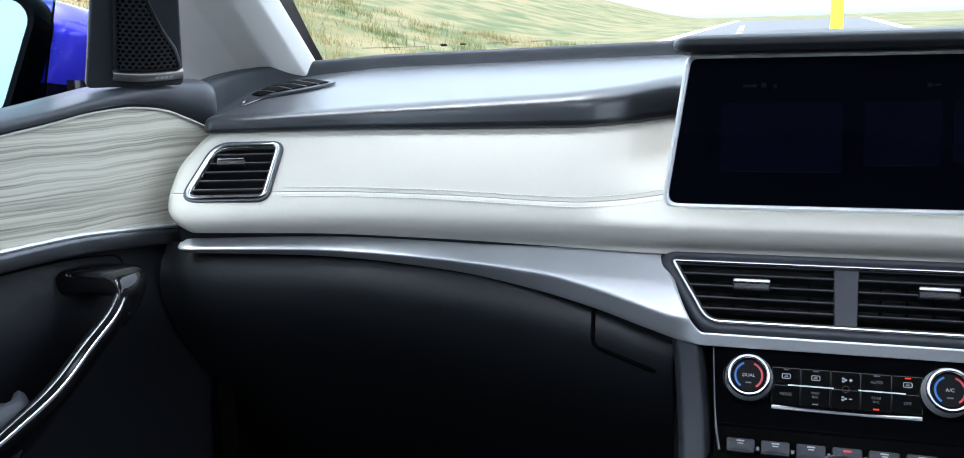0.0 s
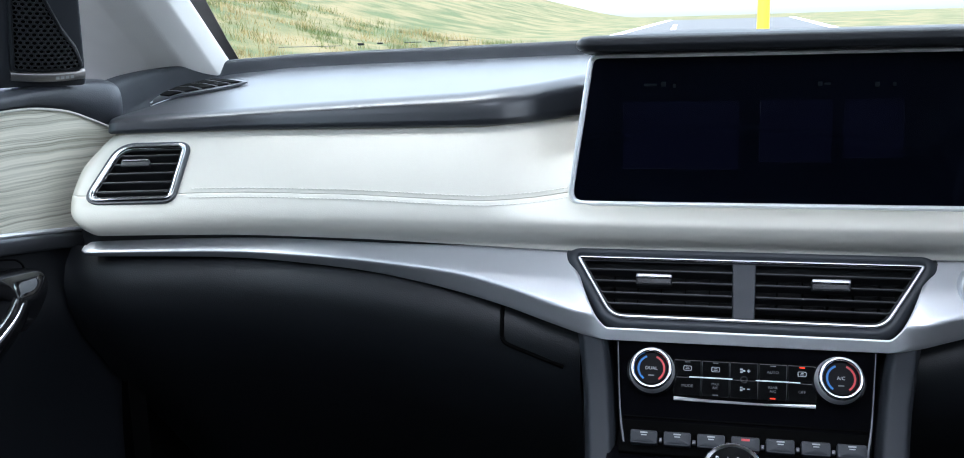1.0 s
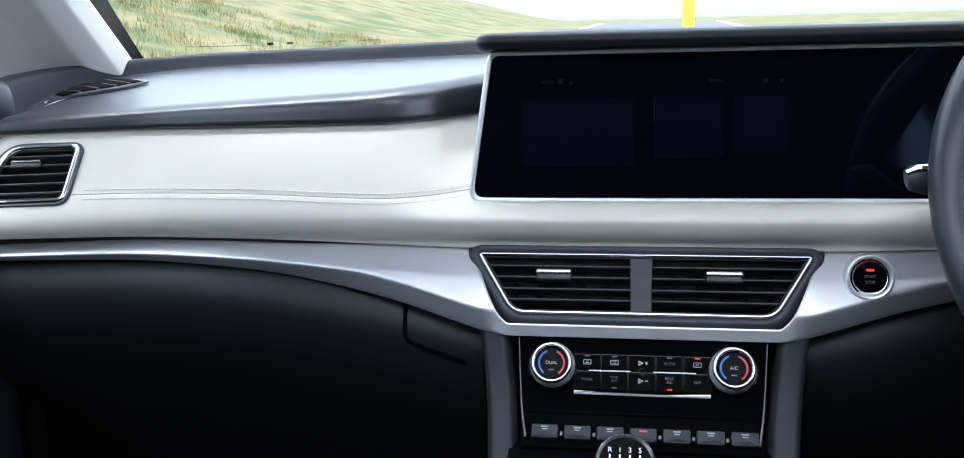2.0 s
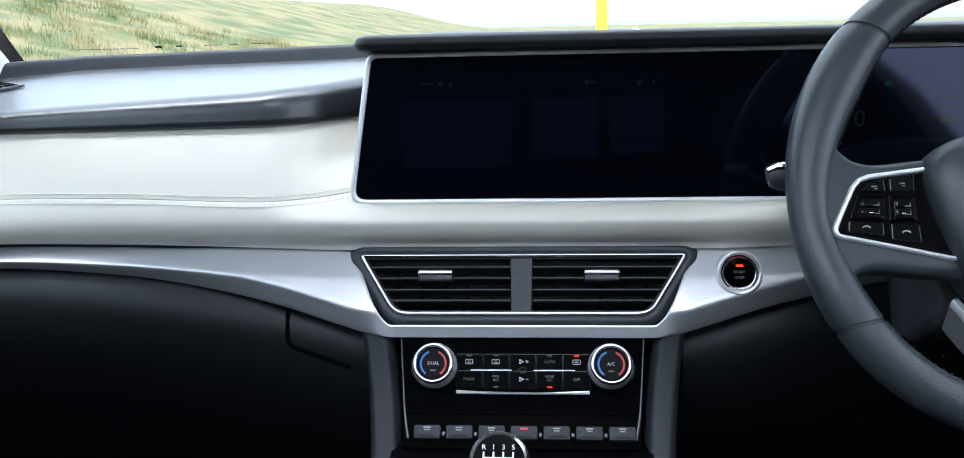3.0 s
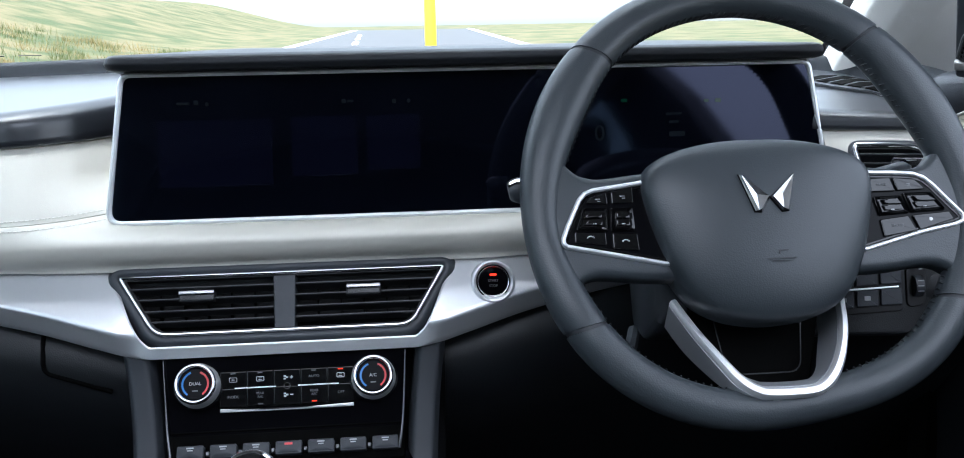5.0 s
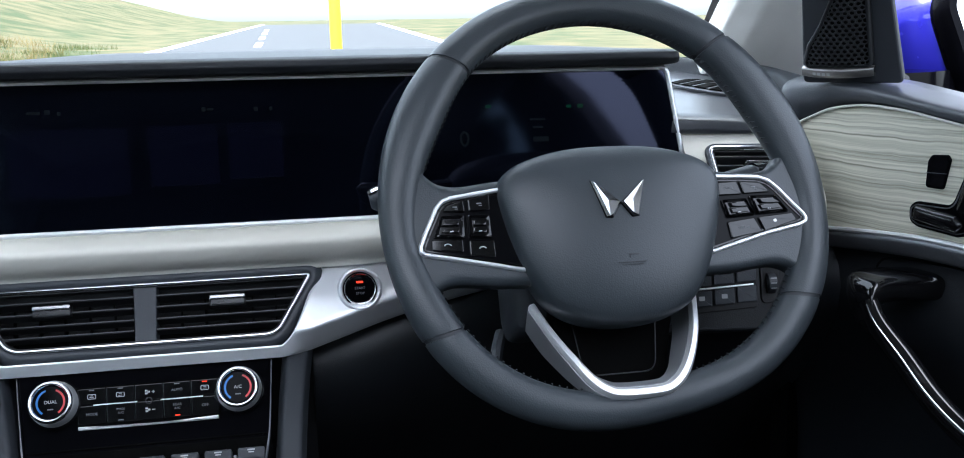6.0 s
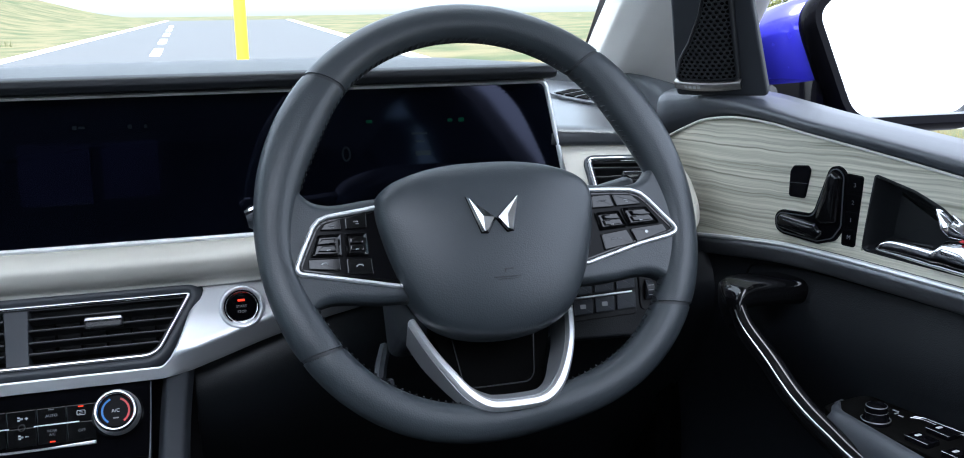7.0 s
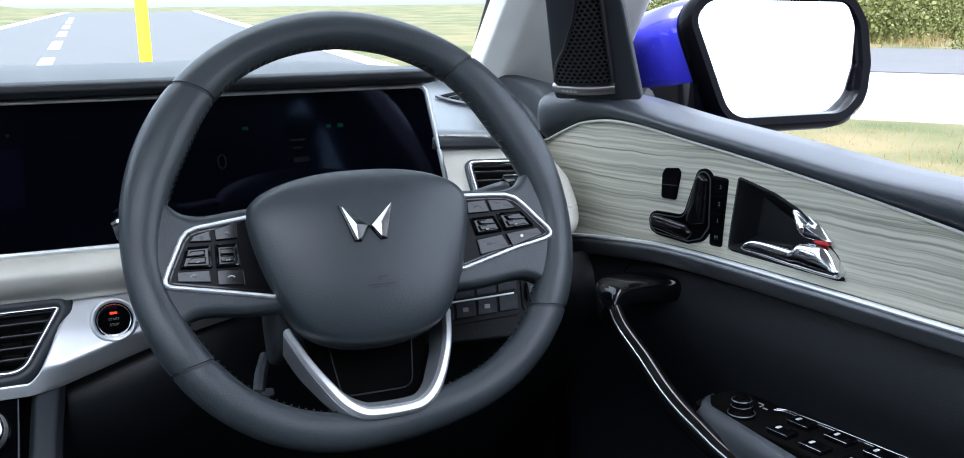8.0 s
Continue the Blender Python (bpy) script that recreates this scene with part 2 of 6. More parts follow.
def ccw(o):
    """The outline, turned counter-clockwise."""
    o = np.asarray(o, float)
    area = float((o[:, 0] * np.roll(o[:, 1], -1) - np.roll(o[:, 0], -1) * o[:, 1]).sum())
    return o if area > 0 else o[::-1]


class Plane:
    """A plane with its own two directions; n points at the viewer."""

    def __init__(self, o, u, v):
        self.o, self.u = np.array(o, float), np.array(u, float) / np.linalg.norm(u)
        v = np.array(v, float)
        v = v - self.u * (v @ self.u)
        self.v = v / np.linalg.norm(v)
        self.n = np.cross(self.u, self.v)

    def at(self, a, b, h=0.0):
        return self.o + self.u * a + self.v * b + self.n * h

    def loop(self, outline, h=0.0):
        return [self.at(a, b, h) for a, b in outline]


def plate(pl, outline, back, front, bevel=0.001, dome=0.0, steps=3):
    """A slab on the plane from height back to height front with a rounded front edge, and a domed face if wanted."""
    loops = [pl.loop(outline, back)]
    for k in range(steps + 1):
        a = math.pi / 2 * k / steps
        loops.append(pl.loop(grow(outline, -bevel * (1 - math.cos(a))), front - bevel * (1 - math.sin(a))))
    loops.append(pl.loop(grow(outline, -bevel - min(0.0003, 0.3 * bevel)), front))
    if dome:
        o = np.asarray(grow(outline, -bevel))
        c = o.mean(0)
        for s in (0.9, 0.75, 0.55, 0.3, 0.1):
            loops.append(pl.loop(c + (o - c) * s, front + dome * (1 - s * s)))
    return loft(loops)


def border(pl, outline, profile):
    """A frame: the profile (outwards, up) swept round the outline."""
    return loft([pl.loop(grow(outline, a), h) for a, h in profile], ring=True)


def tube(path, radius, sides=10, closed=False, flat=1.0, up=(0, 0, 1)):
    """A tube along a path; radius: a number or a function of 0..1; flat squeezes it along up."""
    p = np.asarray(path, float)
    n = len(p)
    if closed:
        tang = np.roll(p, -1, 0) - np.roll(p, 1, 0)
    else:
        tang = np.gradient(p, axis=0)
    tang /= np.linalg.norm(tang, axis=1, keepdims=True)
    loops = []
    for i in range(n):
        side = np.cross(tang[i], up)
        side /= np.linalg.norm(side) + 1e-9
        w = np.cross(side, tang[i])
        r = radius(i / max(1, n - 1)) if callable(radius) else radius
        loops.append([p[i] + r * (math.cos(a) * side + flat * math.sin(a) * w) for a in np.linspace(0, 2 * math.pi, sides, endpoint=False)])
    return loft(loops, ring=closed)


def spline(pts, n=24):
    """A smooth line through a few points."""
    pts = [np.array(p, float) for p in pts]
    q = [2 * pts[0] - pts[1], *pts, 2 * pts[-1] - pts[-2]]
    out = []
    spans = len(pts) - 1
    for k in range(n):
        s = k / (n - 1) * spans
        i = min(int(s), spans - 1)
        t = s - i
        a, b, c, d = q[i:i + 4]
        out.append(0.5 * (2 * b + (c - a) * t + (2 * a - 5 * b + 4 * c - d) * t * t + (3 * b - a - 3 * c + d) * t ** 3))
    return np.array(out)


def circle(r, n=32, cx=0.0, cy=0.0):
    return np.array([(cx + r * math.cos(a), cy + r * math.sin(a)) for a in np.linspace(0, 2 * math.pi, n, endpoint=False)])


def flowing(pts, n=96):
    """A closed smooth outline through a few points."""
    p = np.array(pts, float)
    k = len(p)
    out = []
    for i in range(n):
        q = i / n * k
        j = int(q)
        t = q - j
        a, b, c, d = p[(j - 1) % k], p[j % k], p[(j + 1) % k], p[(j + 2) % k]
        out.append(0.5 * (2 * b + (c - a) * t + (2 * a - 5 * b + 4 * c - d) * t * t + (3 * b - a - 3 * c + d) * t ** 3))
    return np.array(out)


def rect(a0, b0, a1, b1, r=0.001, seg=3):
    return rounded([(a0, b0), (a1, b0), (a1, b1), (a0, b1)], r, seg)


def join(meshes):
    """Several meshes as one."""
    bm = bmesh.new()
    for me in meshes:
        bm.from_mesh(me)
        bpy.data.meshes.remove(me)
    me = bpy.data.meshes.new("joined")
    bm.to_mesh(me)
    bm.free()
    return me


def letters(pl, body, size, a, b, h, mat, parent, name="lettering"):
    """Words in the built-in font, centred at (a, b) on the plane."""
    cu = bpy.data.curves.new(name, "FONT")
    cu.body, cu.size, cu.extrude = body, size, 0.00012
    cu.align_x, cu.align_y = "CENTER", "CENTER"
    cu.resolution_u = 3
    tmp = bpy.data.objects.new(name, cu)
    scene.collection.objects.link(tmp)
    bpy.context.view_layer.update()
    me = bpy.data.meshes.new_from_object(tmp.evaluated_get(bpy.context.evaluated_depsgraph_get()))
    bpy.data.objects.remove(tmp)
    m = Matrix(((*[pl.u[0]], pl.v[0], pl.n[0], 0), (pl.u[1], pl.v[1], pl.n[1], 0), (pl.u[2], pl.v[2], pl.n[2], 0), (0, 0, 0, 1)))
    m.translation = Vector(pl.at(a, b, h))
    me.transform(m)
    me.materials.clear()
    return part(name, me, mat, parent)


def bars(pl, spots, mat, parent, h, name="printed_mark"):
    """Small flat printed bars (a, b, width, height), joined."""
    return part(name, join([plate(pl, rect(a - w / 2, b - t / 2, a + w / 2, b + t / 2, min(w, t) * 0.2), h - 0.0002, h + 0.0001, 0.00005, steps=1) for a, b, w, t in spots]), mat, parent)


# ---- the land outside ----
def land_height(x, y):
    """Flat round the car, climbing gently ahead, with a grassy bank on the left."""
    bank = 3.4 * ease(7.5, 26.0, -x) * ease(-12, 12, y)
    return 0.042 * max(0.0, y - 4.0) + bank


def land():
    g = bpy.data.materials.new("dry_and_green_grass")
    g.use_nodes = True
    n, l = g.node_tree.nodes, g.node_tree.links
    b = n["Principled BSDF"]
    b.inputs["Roughness"].default_value = 0.95
    pos = n.new("ShaderNodeNewGeometry")
    a = n.new("ShaderNodeTexNoise")
    a.inputs["Scale"].default_value = 0.5
    a.inputs["Detail"].default_value = 6
    l.new(pos.outputs["Position"], a.inputs["Vector"])
    r = n.new("ShaderNodeValToRGB")
    r.color_ramp.elements[0].position, r.color_ramp.elements[0].color = 0.38, (0.043, 0.060, 0.013, 1)
    r.color_ramp.elements[1].position, r.color_ramp.elements[1].color = 0.60, (0.135, 0.108, 0.046, 1)
    l.new(a.outputs["Fac"], r.inputs["Fac"])
    l.new(r.outputs["Color"], b.inputs["Base Color"])
    xs = np.concatenate([np.linspace(-900, -40, 14), np.linspace(-36, 36, 46), np.linspace(40, 900, 14)])
    ys = np.concatenate([np.linspace(-900, -30, 12), np.linspace(-26, 60, 50), np.linspace(70, 120, 5)])
    rows = [[(x, y, land_height(x, y)) for y in ys] for x in xs]
    tagged(part("ground", shell(rows, 0.3), g), "dry grass with green patches beside the road", "ground", kind="structure")

    def strip(name, mat, x0, x1, y0, y1, lift, label, cat, lean=0.0):
        yy = np.linspace(y0, y1, max(2, int((y1 - y0) / 1.5)))
        xx = np.linspace(x0, x1, 8 if x1 - x0 > 2 else 2)
        rows = [[(x + lean * y, y, land_height(x + lean * y, y) + lift) for y in yy] for x in xx]
        return tagged(part(name, shell(rows, 0.02), mat), label, cat, kind="structure")

    strip("road", ASPHALT, -6.0, 5.0, -60, 90, 0.03, "worn grey asphalt road running ahead", "road", 0.03)

    def apron(name, mat, d0, d1, e0, e1, lift, label, cat):
        """A strip across the view to the right: d away from the car, e along it."""
        rows = []
        for d in np.linspace(d0, d1, 5):
            row = []
            for e in np.linspace(e0, e1, 40):
                x, y = 0.72 * d + 0.69 * e, 0.69 * d - 0.72 * e
                row.append((x, y, land_height(x, y) + lift))
            rows.append(row)
        tagged(part(name, shell(rows[::-1], 0.02), mat), label, cat, kind="structure")
    apron("pavement", CONCRETE, 11.6, 18.6, -7, 50, 0.020, "pale bare concrete apron beside the road", "pavement")
    apron("road", ASPHALT, 18.9, 27.0, -7, 60, 0.019, "grey side road beyond the concrete apron", "road")
    strip("road_marking", PAINT, -6.2, -5.7, -20, 90, 0.036, "white painted edge line", "road marking", 0.03)
    strip("road_marking", PAINT, 4.7, 5.2, -20, 90, 0.036, "white painted edge line", "road marking", 0.03)
    for k in range(7):
        strip("road_marking", PAINT, -0.9, -0.6, 10 + 9 * k, 15 + 9 * k, 0.036, "white painted dash in the middle of the road", "road marking", -0.02)


def bushes(seed, n, x0, x1, y0, y1, hmin, hmax):
    """A belt of bushes: many small leaf quads in uneven clumps."""
    rnd = random.Random(seed)
    verts, faces = [], []
    for _ in range(n):
        cx, cy = rnd.uniform(x0, x1), rnd.uniform(y0, y1)
        h = rnd.uniform(hmin, hmax)
        base = land_height(cx, cy) - 0.1
        for _ in range(1500):
            a, e = rnd.uniform(0, 6.283), math.acos(rnd.uniform(0, 1))
            q = h * rnd.uniform(0.55, 1.05)
            p = Vector((cx + q * 0.9 * math.sin(e) * math.cos(a), cy + q * 0.9 * math.sin(e) * math.sin(a), base + q * math.cos(e)))
            s = h * rnd.uniform(0.010, 0.026)
            m = Euler((rnd.uniform(0, 3), rnd.uniform(0, 3), rnd.uniform(0, 3))).to_matrix()
            k = len(verts)
            verts += [p + m @ Vector(v) for v in ((-s, -s, 0), (s, -s, 0.2 * s), (s, s, 0), (-s, s, 0.2 * s))]
            faces.append((k, k + 1, k + 2, k + 3))
    return mesh_of("bushes", verts, faces)


LEAF = material("bush_leaves", (0.105, 0.115, 0.024), 0.7, vary=0.15, vary_scale=0.5)
land()
tagged(part("bushes", bushes(5, 150, 21, 44, 4, 34, 1.0, 2.4), LEAF), "green bushes beyond the side road", "bushes", kind="stuff")


def tufts(seed, n, place, low, high, blades, thin):
    """Tufts of grass: leaning tapered blades, three corners each."""
    rnd = random.Random(seed)
    verts, faces = [], []
    for _ in range(n):
        cx, cy = place(rnd)
        tall, wide = rnd.uniform(low, high), rnd.uniform(0.15, 0.5)
        for _ in range(blades):
            x, y = cx + rnd.gauss(0, wide), cy + rnd.gauss(0, wide)
            z = land_height(x, y) - 0.02
            a, w, t = rnd.uniform(0, 6.283), thin * rnd.uniform(0.5, 1.3), tall * rnd.uniform(0.4, 1.0)
            k = len(verts)
            verts += [(x - w * math.cos(a), y - w * math.sin(a), z), (x + w * math.cos(a), y + w * math.sin(a), z), (x + rnd.gauss(0, 0.3) * t, y + rnd.gauss(0, 0.3) * t, z + t)]
            faces.append((k, k + 1, k + 2))
    return mesh_of("grass", verts, faces)


def beside(d0, d1, e0, e1):
    def place(rnd):
        d, e = rnd.uniform(d0, d1), rnd.uniform(e0, e1)
        return 0.72 * d + 0.69 * e, 0.69 * d - 0.72 * e
    return place


STRAW = material("dry_straw_grass", (0.22, 0.165, 0.062), 0.8, vary=0.3, vary_scale=0.7)
BLADE = material("green_grass_blades", (0.075, 0.095, 0.018), 0.75, vary=0.3, vary_scale=0.6)
tagged(part("grass", tufts(3, 420, lambda r: (r.uniform(-34, -7.4), r.uniform(6, 40)), 0.2, 0.5, 50, 0.010), BLADE), "green grass tufts on the bank beside the road", "grass", kind="stuff")
tagged(part("grass", tufts(4, 260, lambda r: (r.uniform(-34, -7.4), r.uniform(6, 40)), 0.2, 0.5, 60, 0.010), STRAW), "dry straw-coloured grass tufts on the bank", "grass", kind="stuff")
tagged(part("grass", tufts(6, 170, beside(5.0, 11.4, -4, 9), 0.05, 0.14, 90, 0.0035), STRAW), "dry yellow grass tufts before the concrete apron", "grass", kind="stuff")
tagged(part("grass", tufts(7, 300, beside(27.5, 36.0, -6, 30), 0.2, 0.6, 60, 0.010), STRAW), "dry yellow grass tufts beyond the side road", "grass", kind="stuff")

post = thing("marker_post", (0.52, 9, land_height(0.52, 9)), "plain yellow painted marker post on the road", "post")
pz = land_height(0.52, 9)
part("pole", loft([[(0.52 + r * math.cos(a), 9 + r * math.sin(a), z) for a in np.linspace(0, 6.2832, 16, endpoint=False)]
                   for z, r in ((pz, 0.062), (pz + 1.75, 0.06), (pz + 1.79, 0.05), (pz + 1.8, 0.02))]), YELLOW, post)
part("foot", loft([[(0.52 + r * math.cos(a), 9 + r * math.sin(a), z) for a in np.linspace(0, 6.2832, 16, endpoint=False)]
                   for z, r in ((pz + 0.02, 0.13), (pz + 0.05, 0.13), (pz + 0.06, 0.1))]), MATTE, post)


# ---- the cabin's shell ----
def slab(name, x0, y0, z0, x1, y1, z1, mat, label, cat):
    pl = Plane((0, 0, 0), (1, 0, 0), (0, 1, 0))
    return tagged(part(name, plate(pl, rect(x0, y0, x1, y1, 0.01), z0, z1, 0.006), mat), label, cat, kind="structure")


# floor and bulkhead take the footwell's shade from their near-black colour
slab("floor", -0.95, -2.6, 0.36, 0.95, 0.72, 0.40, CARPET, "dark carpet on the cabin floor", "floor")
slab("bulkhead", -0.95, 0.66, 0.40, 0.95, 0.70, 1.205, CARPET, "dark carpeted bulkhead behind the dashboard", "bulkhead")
# added wall out of view; blocks light and reflections from behind
slab("wall_rear", -0.95, -2.64, 0.36, 0.95, -2.6, 1.66, CARPET, "added plain dark wall closing the unseen rear against light", "wall")


def roof():
    """Light headliner over the cabin, with an unseen opening added to let skylight in."""
    ys = np.linspace(-2.64, -0.02, 54)
    xs = np.linspace(-0.72, 0.72, 34)
    rows = [[(x, y, 1.66 - 0.10 * (x / 0.72) ** 2 - 0.05 * ((y + 1.2) / 1.4) ** 2) for x in xs] for y in ys]
    tagged(part("ceiling", shell(rows, 0.03, lambda p: abs(p[0]) < 0.38 and -1.20 < p[1] < -0.50), LINING), "light grey headliner with an opening added for light", "ceiling", kind="structure")


roof()
for s in (-1, 1):
    # side panels in near black: footwell shade put into the colour
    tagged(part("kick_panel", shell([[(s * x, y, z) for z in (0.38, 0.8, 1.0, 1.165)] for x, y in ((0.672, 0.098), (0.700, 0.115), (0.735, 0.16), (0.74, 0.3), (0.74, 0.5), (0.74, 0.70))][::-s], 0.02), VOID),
           "side lining beside the footwell, its shade put into the black", "wall", kind="structure")
    tagged(part("wall_side", shell([[(s * (0.86 + 0.04 * math.sin(v * 3)), y, 0.38 + 0.74 * v) for v in np.linspace(0, 1, 8)] for y in np.linspace(-0.92, -2.6, 12)][::s], 0.03), SOFT),
           "plain dark lining along the rear of the cabin", "wall", kind="structure")
    lean = ((0.86, 1.12, 0.0), (0.835, 1.28, 0.10), (0.78, 1.45, 0.24), (0.70, 1.575, 0.34))
    tagged(part("pillar", loft([[(s * (q + a), y - d, z) for a, y in ((0, -1.02), (0.05, -1.02), (0.05, -0.92), (0, -0.92))] for q, z, d in lean]), SOFT),
           "dark lined door pillar", "pillar", kind="structure")
    # added wall out of view; keeps this stretch dark in the screen's reflection
    tagged(part("wall_side", shell([[(s * (q + 0.01), y - d * (1 - k), z) for q, z, d in lean] for y, k in ((-1.01, 0.0), (-1.35, 0.5), (-1.72, 1.0))][::s], 0.03), SOFT),
           "added dark side wall behind the front seats, blocking light", "wall", kind="structure")
    tagged(part("pillar", loft([[(s * (q + a), y, z) for a, y in ((0, -2.6), (0.05, -2.6), (0.05, -2.45), (0, -2.45))] for q, z, d in lean]), SOFT),
           "dark lined rear roof pillar", "pillar", kind="structure")
    pane = tagged(part("window_3" if s > 0 else "window_2", shell([[(s * (q + 0.02), y, z) for q, z, d in lean] for y in (-1.70, -2.0, -2.47)][::s], 0.004), TINTED), "dark tinted rear side window", "window", kind="structure")
    pane.visible_shadow = False


# ---- windscreen pillars and glass ----
def front_pillar(s):
    """From the dashboard's end up and back to the roof, rounded towards the cabin."""
    loops = []
    for t in np.linspace(0, 1, 16):
        y = 0.40 - 0.62 * t
        z = 1.17 + 0.42 * t
        xi = 0.695 - 0.065 * t
        w = 0.21 - 0.11 * t
        prof = [(xi - 0.004, y + 0.07), (xi - 0.002, y + 0.02), (xi + 0.02, y - 0.015), (xi + 0.06, y - 0.03), (xi + w, y - 0.035),
                (xi + w + 0.02, y + 0.03), (xi + 0.07, y + 0.10), (xi + 0.012, y + 0.10)]
        loops.append([(s * a, b, z) for a, b in rounded(prof, 0.02, 4)])
    tagged(part("pillar_front", loft(loops), LINING, sharp=60), "light grey windscreen pillar trim", "pillar", kind="structure")


for s in (-1, 1):
    front_pillar(s)


def windscreen():
    rows, edge = [], []
    for t in np.linspace(0, 1, 12):
        w = 0.80 - 0.10 * t
        rows.append([(w * u, 0.64 - 0.62 * t - 0.10 * u * u * (1 - 0.3 * t), 1.20 + 0.42 * t) for u in np.linspace(-1, 1, 24)])
    w1 = tagged(part("window_1", shell(rows, 0.004), GLASS), "clear windscreen glass above the dashboard", "window", kind="structure")
    w1.visible_shadow = False
    # black edge band of the glass along its foot and beside the pillars
    for s in (-1, 1):
        band = []
        for t in np.linspace(0, 1, 14):
            w = 0.80 - 0.10 * t
            band.append([(s * w * u, 0.634 - 0.62 * t - 0.10 * u * u * (1 - 0.3 * t), 1.20 + 0.42 * t) for u in np.linspace(0.925 - 0.05 * ease(0.10, 0.02, t) ** 2, 1.0, 5)])
        part("edge_band", shell(band[::s], 0.001), MATTE, w1, "black printed edge of the windscreen")
    part("edge_band", shell([[(0.8 * u, 0.634 - 0.62 * t - 0.10 * u * u, 1.20 + 0.42 * t) for t in (0.0, 0.05, 0.085)] for u in np.linspace(-1, 1, 24)], 0.001), MATTE, w1)
    pl = Plane((-0.50, 0.56, 1.243), (1, 0.12, 0), (0, -0.8, 0.55))
    bars(pl, [(-0.13, 0.018, 0.10, 0.0012), (-0.05, 0.021, 0.010, 0.006), (-0.02, 0.022, 0.009, 0.004), (0.03, 0.023, 0.026, 0.0015), (0.06, 0.024, 0.012, 0.002), (0.10, 0.025, 0.03, 0.0015)], SLATE, w1, 0)


windscreen()


# ---- dashboard ----
dash = thing("dashboard", (0, 0.3, 0.40), "two-tone dashboard in dark vinyl and ivory leather", "dashboard")
END = curve((1.060, 0.645), (1.075, 0.660), (1.09, 0.669), (1.107, 0.672), (1.125, 0.671), (1.15, 0.659), (1.178, 0.634))
SEAM = curve((0.15, 1.106), (0.20, 1.101), (0.24, 1.100), (0.39, 1.104), (0.67, 1.106))
LIP = curve((0.13, 1.178), (0.16, 1.174), (0.21, 1.170), (0.27, 1.168), (0.47, 1.166), (0.68, 1.165))
FOOT = curve((0.0, 1.0555), (0.16, 1.0530), (0.26, 1.0558), (0.36, 1.0588), (0.46, 1.061), (0.67, 1.068))


def wrap(ax):
    """How far the dashboard's face comes towards the seats near the doors."""
    return -0.0066 * math.log1p(math.exp((ax - 0.50) / 0.02))


def face_y(ax, z):
    """The leather face: leaning back above the seam, a round roll below."""
    up = (z - 1.103) / 0.063
    if up >= 0:
        y = 0.036 + 0.044 * up
    else:
        q = min(1.0, (1.103 - z) / 0.045)
        y = 0.036 - 0.014 * math.sin(q * 2.3) + 0.016 * q ** 4
    return y + wrap(ax) + 0.050 * (ease(0.252, 0.152, ax)) * (0.62 + 0.38 * ease(0, 0.6, up) if up >= 0 else 0.62 * (1 - ease(0, 0.35, -up))) + 0.024 * ease(0.205, 0.150, ax) * ease(0.05, 0.6, up)


VENT_SIDE = rounded([(-0.053, -0.0335), (0.035, -0.0335), (0.048, 0.0300), (-0.022, 0.0300)], [0.011, 0.012, 0.008, 0.028], 7)


def side_vent_plane(s):
    o = np.array((s * 0.600, 0.0, 1.1275))
    o[1] = face_y(0.600, 1.1275) - 0.002
    # u runs towards the car's middle on the near side, so the outline is mirrored on the other
    return Plane(o, (1, 0.30 * (1 if s < 0 else -1), 0), (0, 0.66, 1))


def in_outline(outline, a, b):
    o = np.asarray(outline)
    inside = False
    j = len(o) - 1
    for i in range(len(o)):
        if (o[i][1] > b) != (o[j][1] > b) and a < (o[j][0] - o[i][0]) * (b - o[i][1]) / (o[j][1] - o[i][1]) + o[i][0]:
            inside = not inside
        j = i
    return inside


def leather_face(s, inner, tuck):
    """Ivory leather between the dark top and the seam, and the roll below it, on one side of the car."""
    pl = side_vent_plane(s)
    hole = grow(VENT_SIDE if s < 0 else VENT_SIDE[::-1] * [-1, 1], -0.004)

    def cut(p):
        d = p - pl.o
        return in_outline(hole, d @ pl.u, d @ pl.v) and abs(d @ pl.n) < 0.03

    def grid(z_of, nv, inner):
        rows = []
        for v in np.linspace(0, 1, nv):
            row = []
            for u in np.linspace(0, 1, 130):
                z = z_of(inner + (0.66 - inner) * u, v)
                x = inner + (END(z) - inner) * u
                z = z_of(x, v)
                y = face_y(x, z) + 0.03 * max(0.0, (0.0235 - END(z) + x) / 0.0235) ** 2.2
                row.append((s * x, y, z))
            rows.append(row)
        return rows if s < 0 else rows[::-1]
    up = grid(lambda x, v: SEAM(x) + 0.0004 + (LIP(x) + 0.006 - SEAM(x)) * v, 26, tuck)
    part("leather_panel", shell(up, 0.004, cut), IVORY, dash, "smooth ivory leather panel")
    st = []
    for off in (0.0042, -0.0042):
        x = inner + 0.004
        while x < 0.66:
            if not (0.547 < x):
                z = SEAM(x) + off
                y = face_y(x, z) - 0.0005
                z2 = SEAM(x + 0.0030) + off
                st.append(tube([(s * x, y, z), (s * (x + 0.0014), y - 0.0005, (z + z2) / 2), (s * (x + 0.0028), face_y(x + 0.0028, z2) - 0.0004, z2)], 0.00055, 5))
            x += 0.0042
    if st:
        part("stitching", join(st), THREAD, dash, "double row of cream stitches", kind="stuff")


